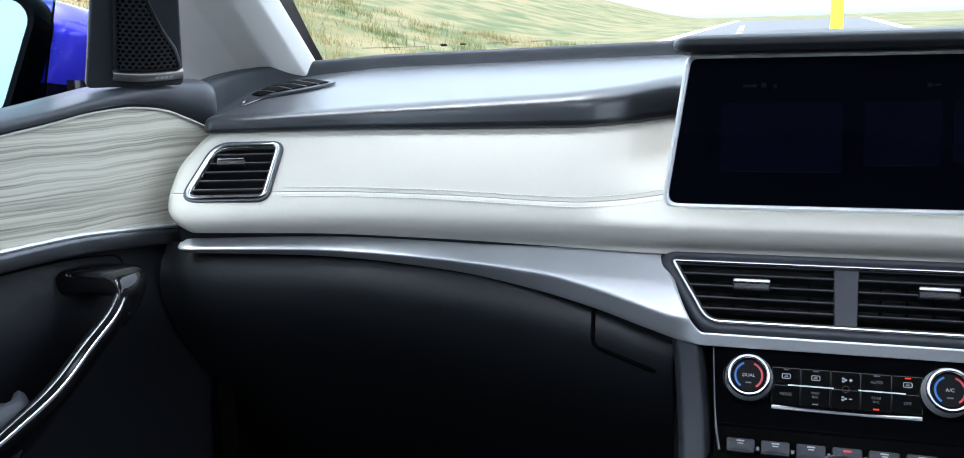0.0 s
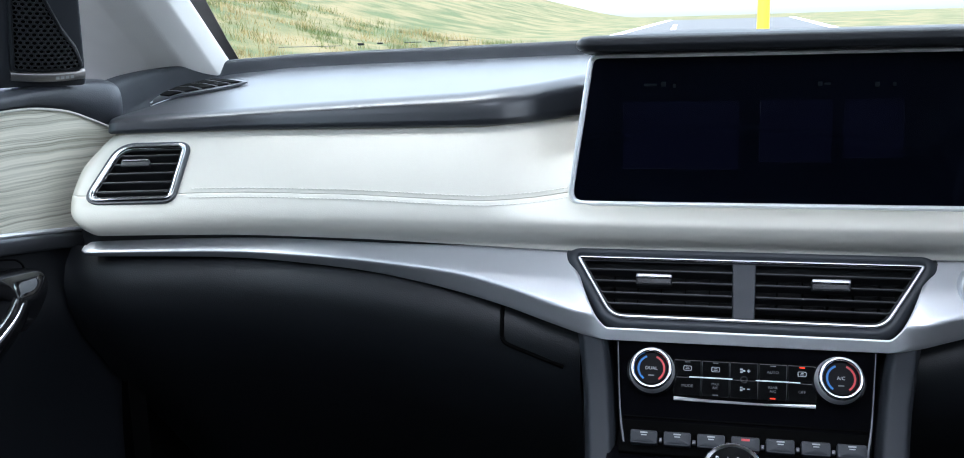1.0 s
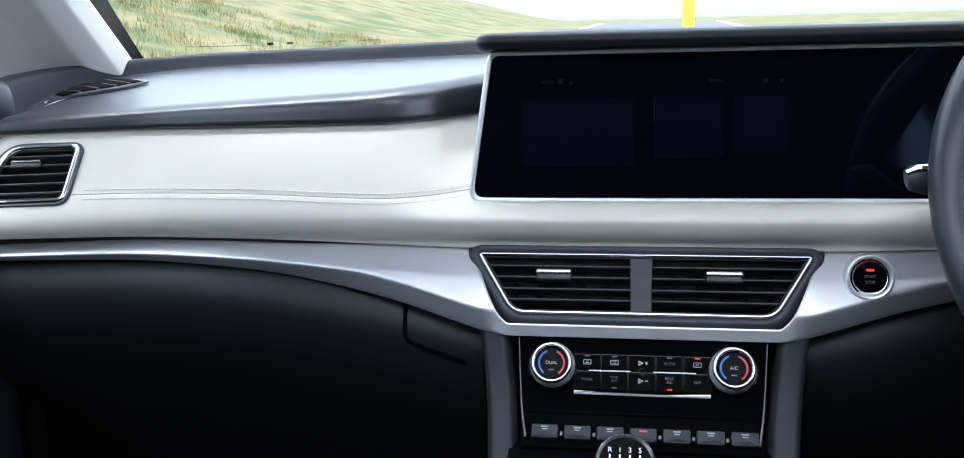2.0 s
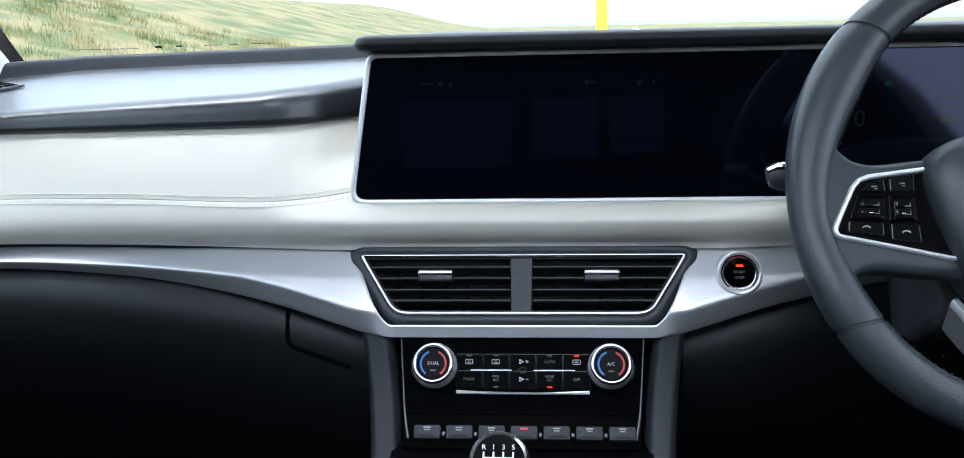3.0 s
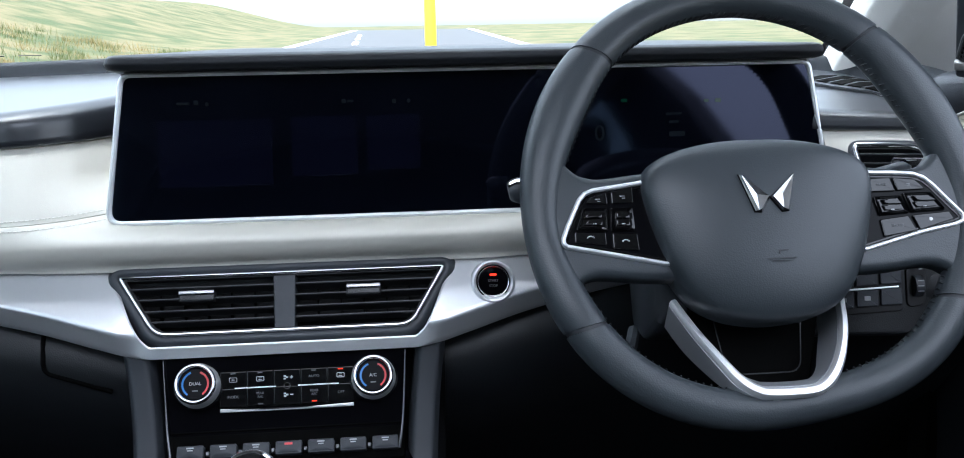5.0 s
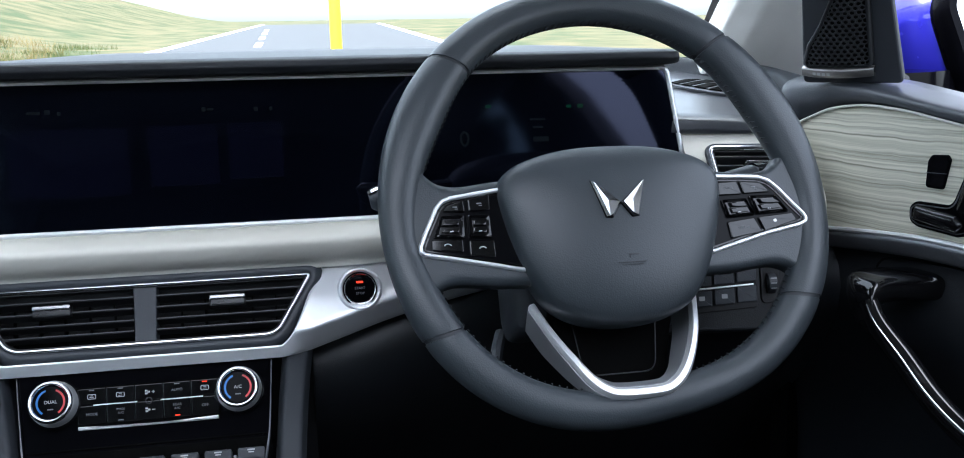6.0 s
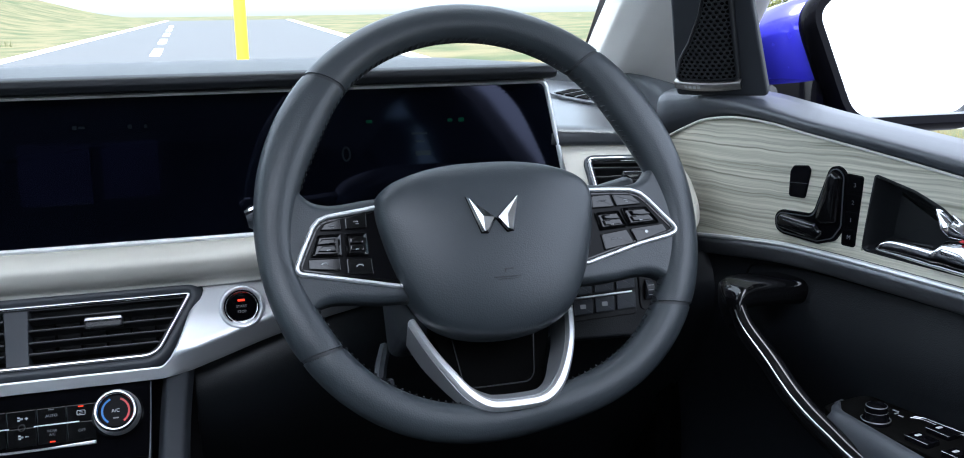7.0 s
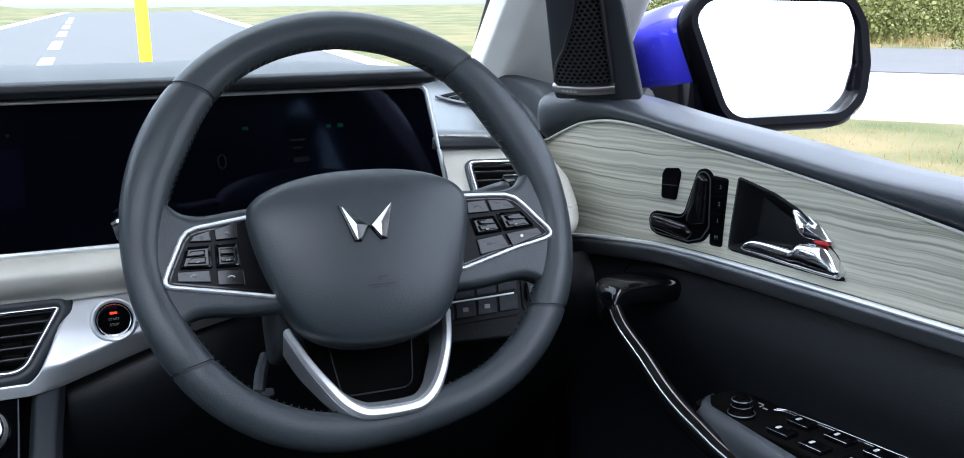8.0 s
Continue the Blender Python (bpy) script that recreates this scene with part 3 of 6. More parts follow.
leather_face(-1, 0.1615, 0.146)
leather_face(1, 0.5455, 0.538)


def leather_roll():
    """The long ivory roll under the seam and the screens, from door to door."""
    planes = {q: side_vent_plane(q) for q in (-1, 1)}
    holes = {-1: grow(VENT_SIDE, -0.004), 1: grow(VENT_SIDE[::-1] * [-1, 1], -0.004)}

    def cut(p):
        q = -1 if p[0] < 0 else 1
        d = p - planes[q].o
        return in_outline(holes[q], d @ planes[q].u, d @ planes[q].v) and abs(d @ planes[q].n) < 0.03

    def top(x):
        if x > 0:
            return 1.0935 if x < 0.5450 else SEAM(x) - 0.0004
        k = ease(-0.163, -0.140, x)
        return 1.0935 * k + (SEAM(abs(x)) - 0.0004) * (1 - k)
    rows = []
    for v in np.linspace(0, 1, 20):
        row = []
        for u in np.linspace(-1, 1, 340):
            x = 0.665 * u
            for _ in range(3):
                z = FOOT(abs(x)) - 0.001 + (top(x) - FOOT(abs(x)) + 0.001) * v
                x = END(z) * u
            ax = abs(x)
            row.append((x, face_y(ax, z) + 0.03 * max(0.0, (0.0235 - END(z) + ax) / 0.0235) ** 2.2, z))
        rows.append(row)
    rows.append([(p[0], p[1] + (0.035 if -0.1495 < p[0] < 0.5445 else 0.003), p[2]) for p in rows[-1]])
    part("leather_roll", shell(rows[::-1], 0.004, cut), IVORY, dash, "rounded ivory leather roll below seam and screens", sharp=60)


leather_roll()
# dark strip that draws the shadow between the roll and the silver trim
rows = [[(x, 0.047 + wrap(abs(x)) + 0.004 * ease(0.36, 0.16, abs(x)) - 0.004 * v, FOOT(abs(x)) - 0.016 + 0.020 * v) for x in np.linspace(-0.655, 0.655, 80)] for v in np.linspace(0, 1, 4)]
part("shadow_strip", shell(rows[::-1], 0.003), SOFT, dash, "dark strip drawing the shadow below the leather roll")

# vinyl top: nose over the leather, gently rising pad, upstand at the windscreen
BACK = curve((0.0, 0.445), (0.27, 0.443), (0.44, 0.438), (0.56, 0.428), (0.64, 0.400), (0.685, 0.355), (0.71, 0.27))


NOSE = curve((0.11, 1.203), (0.16, 1.198), (0.20, 1.1915), (0.24, 1.1875), (0.32, 1.1858), (0.45, 1.1812), (0.52, 1.1786), (0.59, 1.1756), (0.70, 1.1735))
EDGE = curve((0.11, 1.221), (0.16, 1.2155), (0.207, 1.2078), (0.264, 1.2015), (0.33, 1.1980), (0.40, 1.1945), (0.465, 1.1910), (0.536, 1.1868), (0.62, 1.1830), (0.71, 1.1790))
REAR = curve((0.10, 1.2345), (0.20, 1.2330), (0.35, 1.2295), (0.53, 1.2255), (0.60, 1.2235), (0.64, 1.220), (0.685, 1.2145), (0.709, 1.202))
END_Z = curve((0.08, 1.176), (0.18, 1.189), (0.27, 1.202), (0.355, 1.2145), (0.400, 1.220))


def pad_line(ax):
    """Front and back of the pad, and where its rounded front edge ends."""
    lip_x = min(ax, 0.640)
    y0 = face_y(lip_x, LIP(lip_x)) - 0.006 + 2.9 * (ax - lip_x)
    return y0, max(BACK(ax), y0 + 0.13), y0 + 0.026 + 0.020 * ease(0.26, 0.16, ax)


def top_z(x, y):
    ax = abs(x)
    y0, yb, ye = pad_line(ax)
    return EDGE(ax) + (REAR(ax) - EDGE(ax)) * max(0.0, y - ye) / (yb - ye)


def top_pad(s, inner):
    rows = []
    for u in np.linspace(0, 1, 110):
        ax = inner + (0.708 - inner) * u
        y0, yb, ye = pad_line(ax)
        zl, zn, ze = LIP(min(ax, 0.640)), NOSE(ax), EDGE(ax)
        row = [(s * ax, y0 + 0.014, zl - 0.001), (s * ax, y0 + 0.002, zl - 0.0006), (s * ax, y0, zl + 0.0012)]
        row += [(s * ax, y0 + 0.0006 * k, zl + 0.0012 + (zn - zl - 0.0012) * k / 3) for k in (1, 2, 3)]
        for k in range(1, 13):
            t = k / 12
            cy, cz = y0 + 0.0045, ze - 0.0012
            row.append((s * ax, (y0 + 0.0018) * (1 - t) ** 2 + 2 * cy * t * (1 - t) + ye * t * t, zn * (1 - t) ** 2 + 2 * cz * t * (1 - t) + ze * t * t))
        for k in range(1, 13):
            y = ye + (yb + 0.003 - ye) * k / 12
            row.append((s * ax, y, top_z(ax, y)))
        rows.append(row)
    part("top_pad", shell(rows if s > 0 else rows[::-1], 0.004), VINYL, dash, "dark grained vinyl top pad", sharp=70)


top_pad(-1, 0.11)
top_pad(1, 0.45)


def upstand():
    """The band behind the pad: it rises to the glass and sweeps forward at both ends."""
    ends = [(0.0, 0.445), (0.27, 0.443), (0.44, 0.438), (0.56, 0.428), (0.64, 0.400), (0.685, 0.355), (0.709, 0.27), (0.697, 0.18), (0.672, 0.10)]
    line = [(-x, y) for x, y in ends[::-1]] + ends[1:]
    pts = spline([(x, y, 0) for x, y in line], 110)
    rows = []
    for i, p in enumerate(pts):
        d = pts[min(i + 1, 109)] - pts[max(i - 1, 0)]
        nrm = np.array((-d[1], d[0], 0)) / np.hypot(d[0], d[1])
        x, y = p[0], p[1]
        z0 = END_Z(y) if y < 0.40 else REAR(abs(x))
        fall = ease(0.42, 0.08, y)
        row = []
        for q, h in ((-0.008, -0.005), (-0.0004, -0.0012), (0.0, 0.001), (0.0002, 0.005), (0.0004, 0.010), (0.0007, 0.0145), (0.0016, 0.0172), (0.0036, 0.0186), (0.0070, 0.0190), (0.016, 0.0185), (0.04, 0.013), (0.08, -0.006), (0.14, -0.03)):
            row.append((x + nrm[0] * q, y + nrm[1] * q, z0 + h * (1 + 0.9 * fall) + 0.006 * fall * ease(0.0, 0.03, q)))
        rows.append(row)
    part("rear_band", shell(rows, 0.004), BAND, dash, "dark vinyl band along the windscreen", sharp=70)


upstand()

# silver trim across the dashboard
T_TOP = curve((0.0, 0.9875), (0.121, 0.9875), (0.129, 0.993), (0.137, 1.005), (0.157, 1.044), (0.163, 1.0525), (0.175, 1.0560), (0.30, 1.0560), (0.46, 1.058), (0.67, 1.066))
T_LOW = curve((0.0, 0.976), (0.118, 0.976), (0.146, 0.979), (0.169, 0.985), (0.227, 1.000), (0.324, 1.018), (0.387, 1.027), (0.522, 1.037), (0.67, 1.044))
rows = []
for x in np.concatenate([np.linspace(-0.657, -0.19, 60), np.linspace(-0.185, 0.185, 220), np.linspace(0.19, 0.657, 60)]):
    ax = abs(x)
    zt, zb = T_TOP(ax), T_LOW(ax)
    h = zt - zb
    turn = 0.05 * max(0.0, (ax - 0.645) / 0.012) ** 2
    full = 1.0545 - zb
    fold = min(0.022, 0.47 * full)
    zc = zb + fold
    keep = ease(0.120, 0.156, ax) * min(1.0, 0.35 + full / 0.05)
    split = min(zc, zb + 0.62 * h)
    row = []
    for z in [*np.linspace(zb, split, 10)[:-1], *np.linspace(split, zt, 17)]:
        d = z - zc
        soft_up = 0.5 * (d + math.hypot(d, 0.0016))
        soft_down = soft_up - d
        dy = -0.0068 + soft_up * 0.0180 / (full - fold) + soft_down * 0.0150 / fold
        v = (z - zb) / h
        round_edge = 0.0016 * max(0.0, (v - 0.9) / 0.1) ** 2 + 0.0012 * max(0.0, (0.06 - v) / 0.06) ** 2
        lean = 0.45 * (z - 1.047)
        row.append((x, 0.034 + wrap(ax) + lean * ease(0.36, 0.16, ax) + dy * keep + 0.0036 * (1 - v) * (1 - ease(0.120, 0.156, ax)) + round_edge + 0.2 * turn, z))
    rows.append(row)
part("trim", shell(rows, 0.004), TRIM, dash, "satin silver trim band sweeping round the vents", sharp=45)


# dark lower dashboard and glovebox
def lower(s, inner, name, label):
    rows = []
    for ax in np.linspace(inner, 0.69, 60):
        z0 = T_LOW(ax) + 0.004
        w = wrap(min(ax, 0.66)) * 0.8
        row = []
        for q, y in ((0.0, 0.052), (0.006, 0.046), (0.02, 0.036), (0.04, 0.030), (0.065, 0.034), (0.10, 0.052), (0.16, 0.10), (0.27, 0.20), (0.42, 0.33), (0.60, 0.48)):
            row.append((s * ax, y + w + 0.012 * ease(0.62, 0.69, ax), max(0.405, z0 - q)))
        rows.append(row)
    part(name, shell(rows[::-1] if s > 0 else rows, 0.004), SOFT, dash, label, sharp=60)


lower(-1, 0.150, "glovebox", "dark glovebox lid curving away below the trim")
lower(1, 0.150, "knee_panel", "dark knee panel below the trim")
LOWER_Y = curve((0.0, 0.052), (0.006, 0.046), (0.02, 0.036), (0.04, 0.030), (0.065, 0.034), (0.10, 0.052), (0.16, 0.10))
seam = []
for ax, z in rounded([(0.227, 1.000), (0.226, 0.961), (0.166, 0.939), (0.156, 0.935)], 0.012)[6:18]:
    q = T_LOW(ax) + 0.004 - z
    seam.append((-ax, LOWER_Y(q) + 0.0002, z))
seam = [(-0.2272, LOWER_Y(0.004) + 0.0002, 1.000), (-0.2270, LOWER_Y(0.016) + 0.0002, 0.988)] + seam
part("latch_seam", tube(seam, 0.0023, 6), VOID, dash, "thin seam round the corner cover of the glovebox")


# ---- doors ----
def door_x(y):
    return 0.70 - 0.28 * y - 0.18 * y * y


WOOD_TOP = curve((-0.9, 1.060), (-0.55, 1.112), (-0.39, 1.137), (-0.30, 1.152), (-0.17, 1.172), (-0.10, 1.182), (-0.05, 1.190), (-0.01, 1.1925), (0.03, 1.188), (0.06, 1.177), (0.09, 1.163))
RAIL = curve((-0.9, 1.066), (-0.40, 1.068), (-0.25, 1.071), (-0.10, 1.0745), (-0.015, 1.069), (0.05, 1.062), (0.10, 1.055))
SILL = curve((-0.9, 1.118), (-0.55, 1.148), (-0.39, 1.1635), (-0.30, 1.170), (-0.24, 1.1775), (-0.17, 1.187), (-0.09, 1.198), (-0.04, 1.207), (0.0, 1.214), (0.04, 1.218), (0.09, 1.219), (0.15, 1.219))


LINING_OUT = curve((0.0, 0.012), (0.03, 0.0070), (0.07, -0.001), (0.11, -0.004), (0.16, 0.003), (0.24, 0.018), (0.4, 0.034), (1.0, 0.038))


def door(s, driver):
    side = "driver" if driver else "passenger"
    d = thing("car_door", (s * 0.80, -0.35, 0.42), "closed " + side + " door lined in pale striped wood and dark vinyl", "door", "front doors")
    ys = np.linspace(0.105, -0.95, 110)
    order = (lambda r: r) if s > 0 else (lambda r: r[::-1])

    def sheet(name, zfun, xoff, n, mat, label, th=0.004, skip=None, yy=ys):
        rows = []
        for y in yy:
            rows.append([(s * (door_x(y) + xoff(y, v)), y, zfun(y, v)) for v in np.linspace(0, 1, n)])
        return part(name, shell(order(rows), th, skip), mat, d, label, sharp=60)

    handle_hole = [(-0.1665, 1.0830), (-0.2880, 1.0790), (-0.2808, 1.0978), (-0.2650, 1.1140), (-0.2418, 1.1320), (-0.2156, 1.1432), (-0.1764, 1.1530)]
    handle_hole = [(-0.225 + 1.045 * (y + 0.225), z) for y, z in handle_hole]
    cut = (lambda p: in_outline(handle_hole, p[1], p[2])) if driver else None
    sheet("wood_panel", lambda y, v: RAIL(y) + (WOOD_TOP(y) - RAIL(y)) * v, lambda y, v: 0.0, 100 if driver else 30, WOOD, "pale grey-beige wood panel with dark streaks", 0.004, cut, np.concatenate([np.linspace(0.105, -0.16, 60), np.linspace(-0.161, -0.30, 140), np.linspace(-0.305, -0.95, 60)]))
    # thin bright line along the top of the wood
    part("edge_line", tube([(s * (door_x(y) - 0.0015), y, WOOD_TOP(y) + 0.001) for y in ys], 0.0014, 8), PALE_EDGE, d, "thin pale edge along the wood")
    # vinyl top with its sill
    rows = []
    for y in ys:
        x, zw, zs = door_x(y), WOOD_TOP(y) + 0.001, SILL(y)
        h = max(zs - zw, 0.012)
        swell = 0.012 + 0.012 * ease(0.03, 0.09, y)
        row = [(x + 0.006, zw - 0.002), (x + 0.002, zw + 0.0030), (x - 0.32 * swell, zw + 0.22 * h), (x - 0.48 * swell, zw + 0.50 * h), (x - 0.46 * swell, zw + 0.74 * h), (x - 0.36 * swell, zw + 0.87 * h), (x - 0.12 * swell, zw + 0.96 * h),
               (x + 0.004, zw + h + 0.0004), (x + 0.014, zw + h + 0.0014), (x + 0.035, zw + h + 0.0020), (x + 0.058, zw + h + 0.0016), (x + 0.066, zw + h - 0.004), (x + 0.07, zw + h - 0.03)]
        curl = 0.014 * max(0.0, (y - 0.082) / 0.023) ** 2
        rows.append([(s * (a + curl), y, b - 0.4 * curl) for a, b in row])
    part("top_trim", shell(order(rows), 0.004), SILL_HIDE, d, "dark grained vinyl sill of the door", sharp=60)
    # silver rail under the wood
    rows = []
    for y in ys:
        x, z = door_x(y), RAIL(y)
        rows.append([(s * (x + a), y, z + b) for a, b in ((0.004, -0.021), (-0.0062, -0.0203), (-0.0088, -0.0175), (-0.0112, -0.0075), (-0.0110, -0.0055), (-0.0092, -0.0030), (-0.0055, -0.0008), (0.003, 0.0012))])
    part("rail", shell(order(rows), 0.003), GRAPHITE, d, "dark satin rail below the wood", sharp=60)
    part("rail_line", tube([(s * (door_x(y) - 0.0078), y, RAIL(y) - 0.0005) for y in ys], 0.0026, 8), SATIN, d, "bright line along the rail")
    # lower lining with the hollow under the rail
    sheet("lower_lining", lambda y, v: 0.42 + (RAIL(y) - 0.018 - 0.42) * v,
          lambda y, v: LINING_OUT(1 - v), 44, LINER, "dark vinyl lower door lining")
    # outer skin under the window line
    part("outer_skin", shell([[(s * (door_x(y) + 0.115 + 0.06 * math.sin(v * 2.2)), y, SILL(y) - 0.03 - 0.82 * v) for v in np.linspace(0, 1, 12)] for y in np.linspace(0.42, -0.95, 30)][::-s], 0.004), BLUE, d, "blue painted outer skin")
    if not driver:
        pane = part("door_glass", shell(order([[(s * (door_x(y) + 0.085 - 0.09 * v), y, SILL(y) - 0.03 + 0.34 * v) for v in np.linspace(0, 1, 6)] for y in np.linspace(-0.03, -0.92, 12)]), 0.004), TINTED, d, "closed tinted side window")
        pane.visible_shadow = False
    # armrest: padded band round a recessed switch tray, round at its front
    rows = []
    for y in np.concatenate([-0.150 - 0.055 * (1 - np.cos(np.linspace(0.12, math.pi / 2, 18))), np.linspace(-0.22, -0.80, 26)]):
        x, z = door_x(y), 0.951
        f = 1 - 0.97 * min(1.0, max(0.0, (y + 0.205) / 0.055)) ** 1.4
        o = (x - 0.683 + 0.05 * max(0.0, -y - 0.35)) * f
        z = 0.951 - 0.030 * (1 - f) ** 2
        b = min(0.024, o * 0.8)
        prof = [(x + 0.02, z - 0.022), (x - 0.25 * (o - b), z - 0.014), (x - o + 1.02 * b, z - 0.0125), (x - o + 0.80 * b, z - 0.0035), (x - o + 0.55 * b, z + 0.0005), (x - o + 0.28 * b, z - 0.0015),
                (x - o + 0.08 * b, z - 0.009), (x - o, z - 0.020), (x - 0.94 * o, z - 0.034), (x - 0.6 * o, z - 0.065), (x - 0.15 * o, z - 0.09), (x + 0.02, z - 0.10)]
        q = 0.25 + 0.75 * min(1.0, o / 0.06)
        rows.append([(s * a, y, z + (c - z) * (q if c < z - 0.03 else 1.0)) for a, c in prof])
    part("armrest", shell(order(rows)[::-1], 0.003), SLATE, d, "grey padded armrest on the door", sharp=60)
    part("lining_seam", tube(spline([(s * (door_x(y) + o), y, z) for y, z, o in ((-0.30, 1.0475, 0.004), (-0.12, 1.0505, 0.003), (-0.055, 1.0475, -0.001), (-0.037, 1.040, -0.003), (-0.038, 1.022, -0.006), (-0.047, 1.000, -0.006))], 30), 0.0011, 6), VOID, d, "thin seam in the door lining")
    # pull handle: head, long bar with a chrome line, foot
    def g(y, z, out):
        return np.array((s * (door_x(y) - out), y, z))
    path = [(-0.004, -0.078, 1.0275, 0.026, 0.0135), (0.020, -0.078, 1.0290, 0.026, 0.0135), (0.040, -0.079, 1.0300, 0.0255, 0.0132), (0.056, -0.084, 1.0305, 0.023, 0.0128), (0.067, -0.090, 1.0295, 0.020, 0.0122),
            (0.0755, -0.097, 1.0260, 0.0160, 0.0115), (0.0805, -0.103, 1.0200, 0.0125, 0.0110), (0.0820, -0.109, 1.0120, 0.0105, 0.0100), (0.0810, -0.116, 1.0030, 0.0085, 0.0080)]
    mids = []
    for o, yc, zc, wy, wz in path:
        mids.append([g(yc + wy * abs(math.cos(q)) ** 0.55 * math.copysign(1, math.cos(q)), zc + wz * abs(math.sin(q)) ** 0.55 * math.copysign(1, math.sin(q)), o) for q in np.linspace(0, 2 * math.pi, 28, endpoint=False)])
    grip = part("grab_handle", loft(mids), GLOSS, d, "gloss black pull handle with a chrome line", sharp=60)
    bar = spline([g(-0.106, 1.022, 0.076), g(-0.122, 1.003, 0.078), g(-0.150, 0.980, 0.077), g(-0.181, 0.955, 0.077), g(-0.216, 0.936, 0.076), g(-0.27, 0.915, 0.072), g(-0.36, 0.900, 0.05)], 40)
    part("grip_bar", tube(bar, lambda t: 0.0078 + 0.002 * math.sin(t * 3.14), 14, flat=1.2), GLOSS, grip, sharp=60)
    part("chrome_line", tube([p + np.array((-s * 0.0075, -0.003, 0.006)) for p in bar[2:-3]], 0.0009, 8), DARK_CHROME, grip, "chrome line along the pull handle")
    part("back_fin", shell(order([[tuple(p + np.array((s * 0.066 * v - s * 0.002, 0.035 * v, -0.008 - 0.055 * v))) for v in np.linspace(0, 1, 5)] for p in bar[1:]]), 0.004), PIANO, grip, "gloss black blade behind the grip")
    return d, g


door_left, _ = door(-1, False)
door_right, door_at = door(1, True)


# ---- corner panels with tweeters ----
def corner_panel(s):
    c = thing("corner_panel", (s * 0.70, 0.0, 1.21), "dark triangular corner panel with a perforated tweeter grille", "panel", "corner panels")
    u = np.array((s * 0.062, -0.068, 0.0))
    pl = Plane((s * 0.664, 0.043, 1.223), u, (-s * 0.25, -0.42, 1)) if s > 0 else Plane((s * 0.735, -0.035, 1.223), -u, (-s * 0.25, -0.42, 1))
    L = 0.098
    flip = (lambda o: o) if s > 0 else (lambda o: np.array([(L - a, b) for a, b in o])[::-1])
    part("body", plate(pl, flip(rounded([(-0.004, -0.010), (L - 0.004, -0.010), (L - 0.012, 0.10), (L - 0.05, 0.20), (0.012, 0.20)], 0.006)), -0.008, 0.0, 0.003), RAIL_GREY, c)
    def q(a, b, h):
        """A point on the grille, which bulges towards the cabin."""
        return pl.at(a if s > 0 else L - a, b, h + 0.008 * max(0.0, 1 - ((a - 0.034) / 0.042) ** 2))
    gr = rounded([(0.0, 0.012), (0.067, 0.012), (0.067, 0.105), (0.058, 0.150), (0.050, 0.135), (0.035, 0.085), (0.021, 0.056), (0.008, 0.036)], 0.006)
    g = part("grille", loft([[q(*p, h) for p in o] for o, h in ((gr, -0.010), (gr, 0.0004), (grow(gr, -0.0006), 0.0012))] +
                            [[q(*(np.array((0.04, 0.06)) + (p - np.array((0.04, 0.06))) * k), 0.0012) for p in gr] for k in (0.8, 0.6, 0.4, 0.2, 0.05)]), VOID, c, "black perforated tweeter grille", sharp=60)
    inner = grow(gr, -0.0022)
    p = 0.0062
    verts, faces = [], []
    for i in range(-2, 14):
        for j in range(0, 36):
            a, b = i * p + (j % 2) * p / 2, 0.012 + j * 0.0044
            if in_outline(inner, a, b):
                k = len(verts)
                for ra, rb, h in ((0.0033, 0.0031, 0.0008), (0.0033, 0.0031, 0.0024), (0.0023, 0.0020, 0.0024), (0.0023, 0.0020, 0.0010)):
                    verts += [q(a + ra * math.cos(e), b + rb * math.sin(e), h) for e in np.linspace(math.pi / 6, math.pi / 6 + 6.2832, 6, endpoint=False)]
                for t in range(3):
                    for e in range(6):
                        faces.append((k + t * 6 + e, k + t * 6 + (e + 1) % 6, k + t * 6 + 6 + (e + 1) % 6, k + t * 6 + 6 + e))
    part("mesh", mesh_of("mesh", verts, faces), WEB, g, kind="stuff")
    part("grille_frame", loft([[q(*p_, h) for p_ in grow(gr, d)] for d, h in ((-0.0026, 0.001), (-0.0022, 0.0030), (0.0002, 0.0032), (0.0014, 0.001), (0.0014, -0.012))], cap=(False, False)), SOFT, g, "dark edge of the grille", sharp=60)
    n_ = 24
    rows = []
    for b, h in ((0.0012, -0.010), (0.0012, 0.0022), (0.0024, 0.0036), (0.0094, 0.0036), (0.0108, 0.0022), (0.0108, -0.006)):
        rows.append([q(a, b, h) for a in np.linspace(-0.0015, 0.0685, n_)])
    part("badge_bar", shell(rows if s < 0 else rows[::-1], 0.001), BRONZE, c, "satin metal bar below the grille", sharp=50)
    for k in range(4):
        a = 0.012 + 0.0048 * k
        part("badge_mark", mesh_of("badge_mark", [q(a + da, 0.006 + db, 0.0040) for da, db in ((-0.0016, -0.0016), (0.0016, -0.0016), (0.0016, 0.0016), (-0.0016, 0.0016))], [(0, 1, 2, 3)] if s > 0 else [(3, 2, 1, 0)]), PRINT, c)


corner_panel(-1)
corner_panel(1)


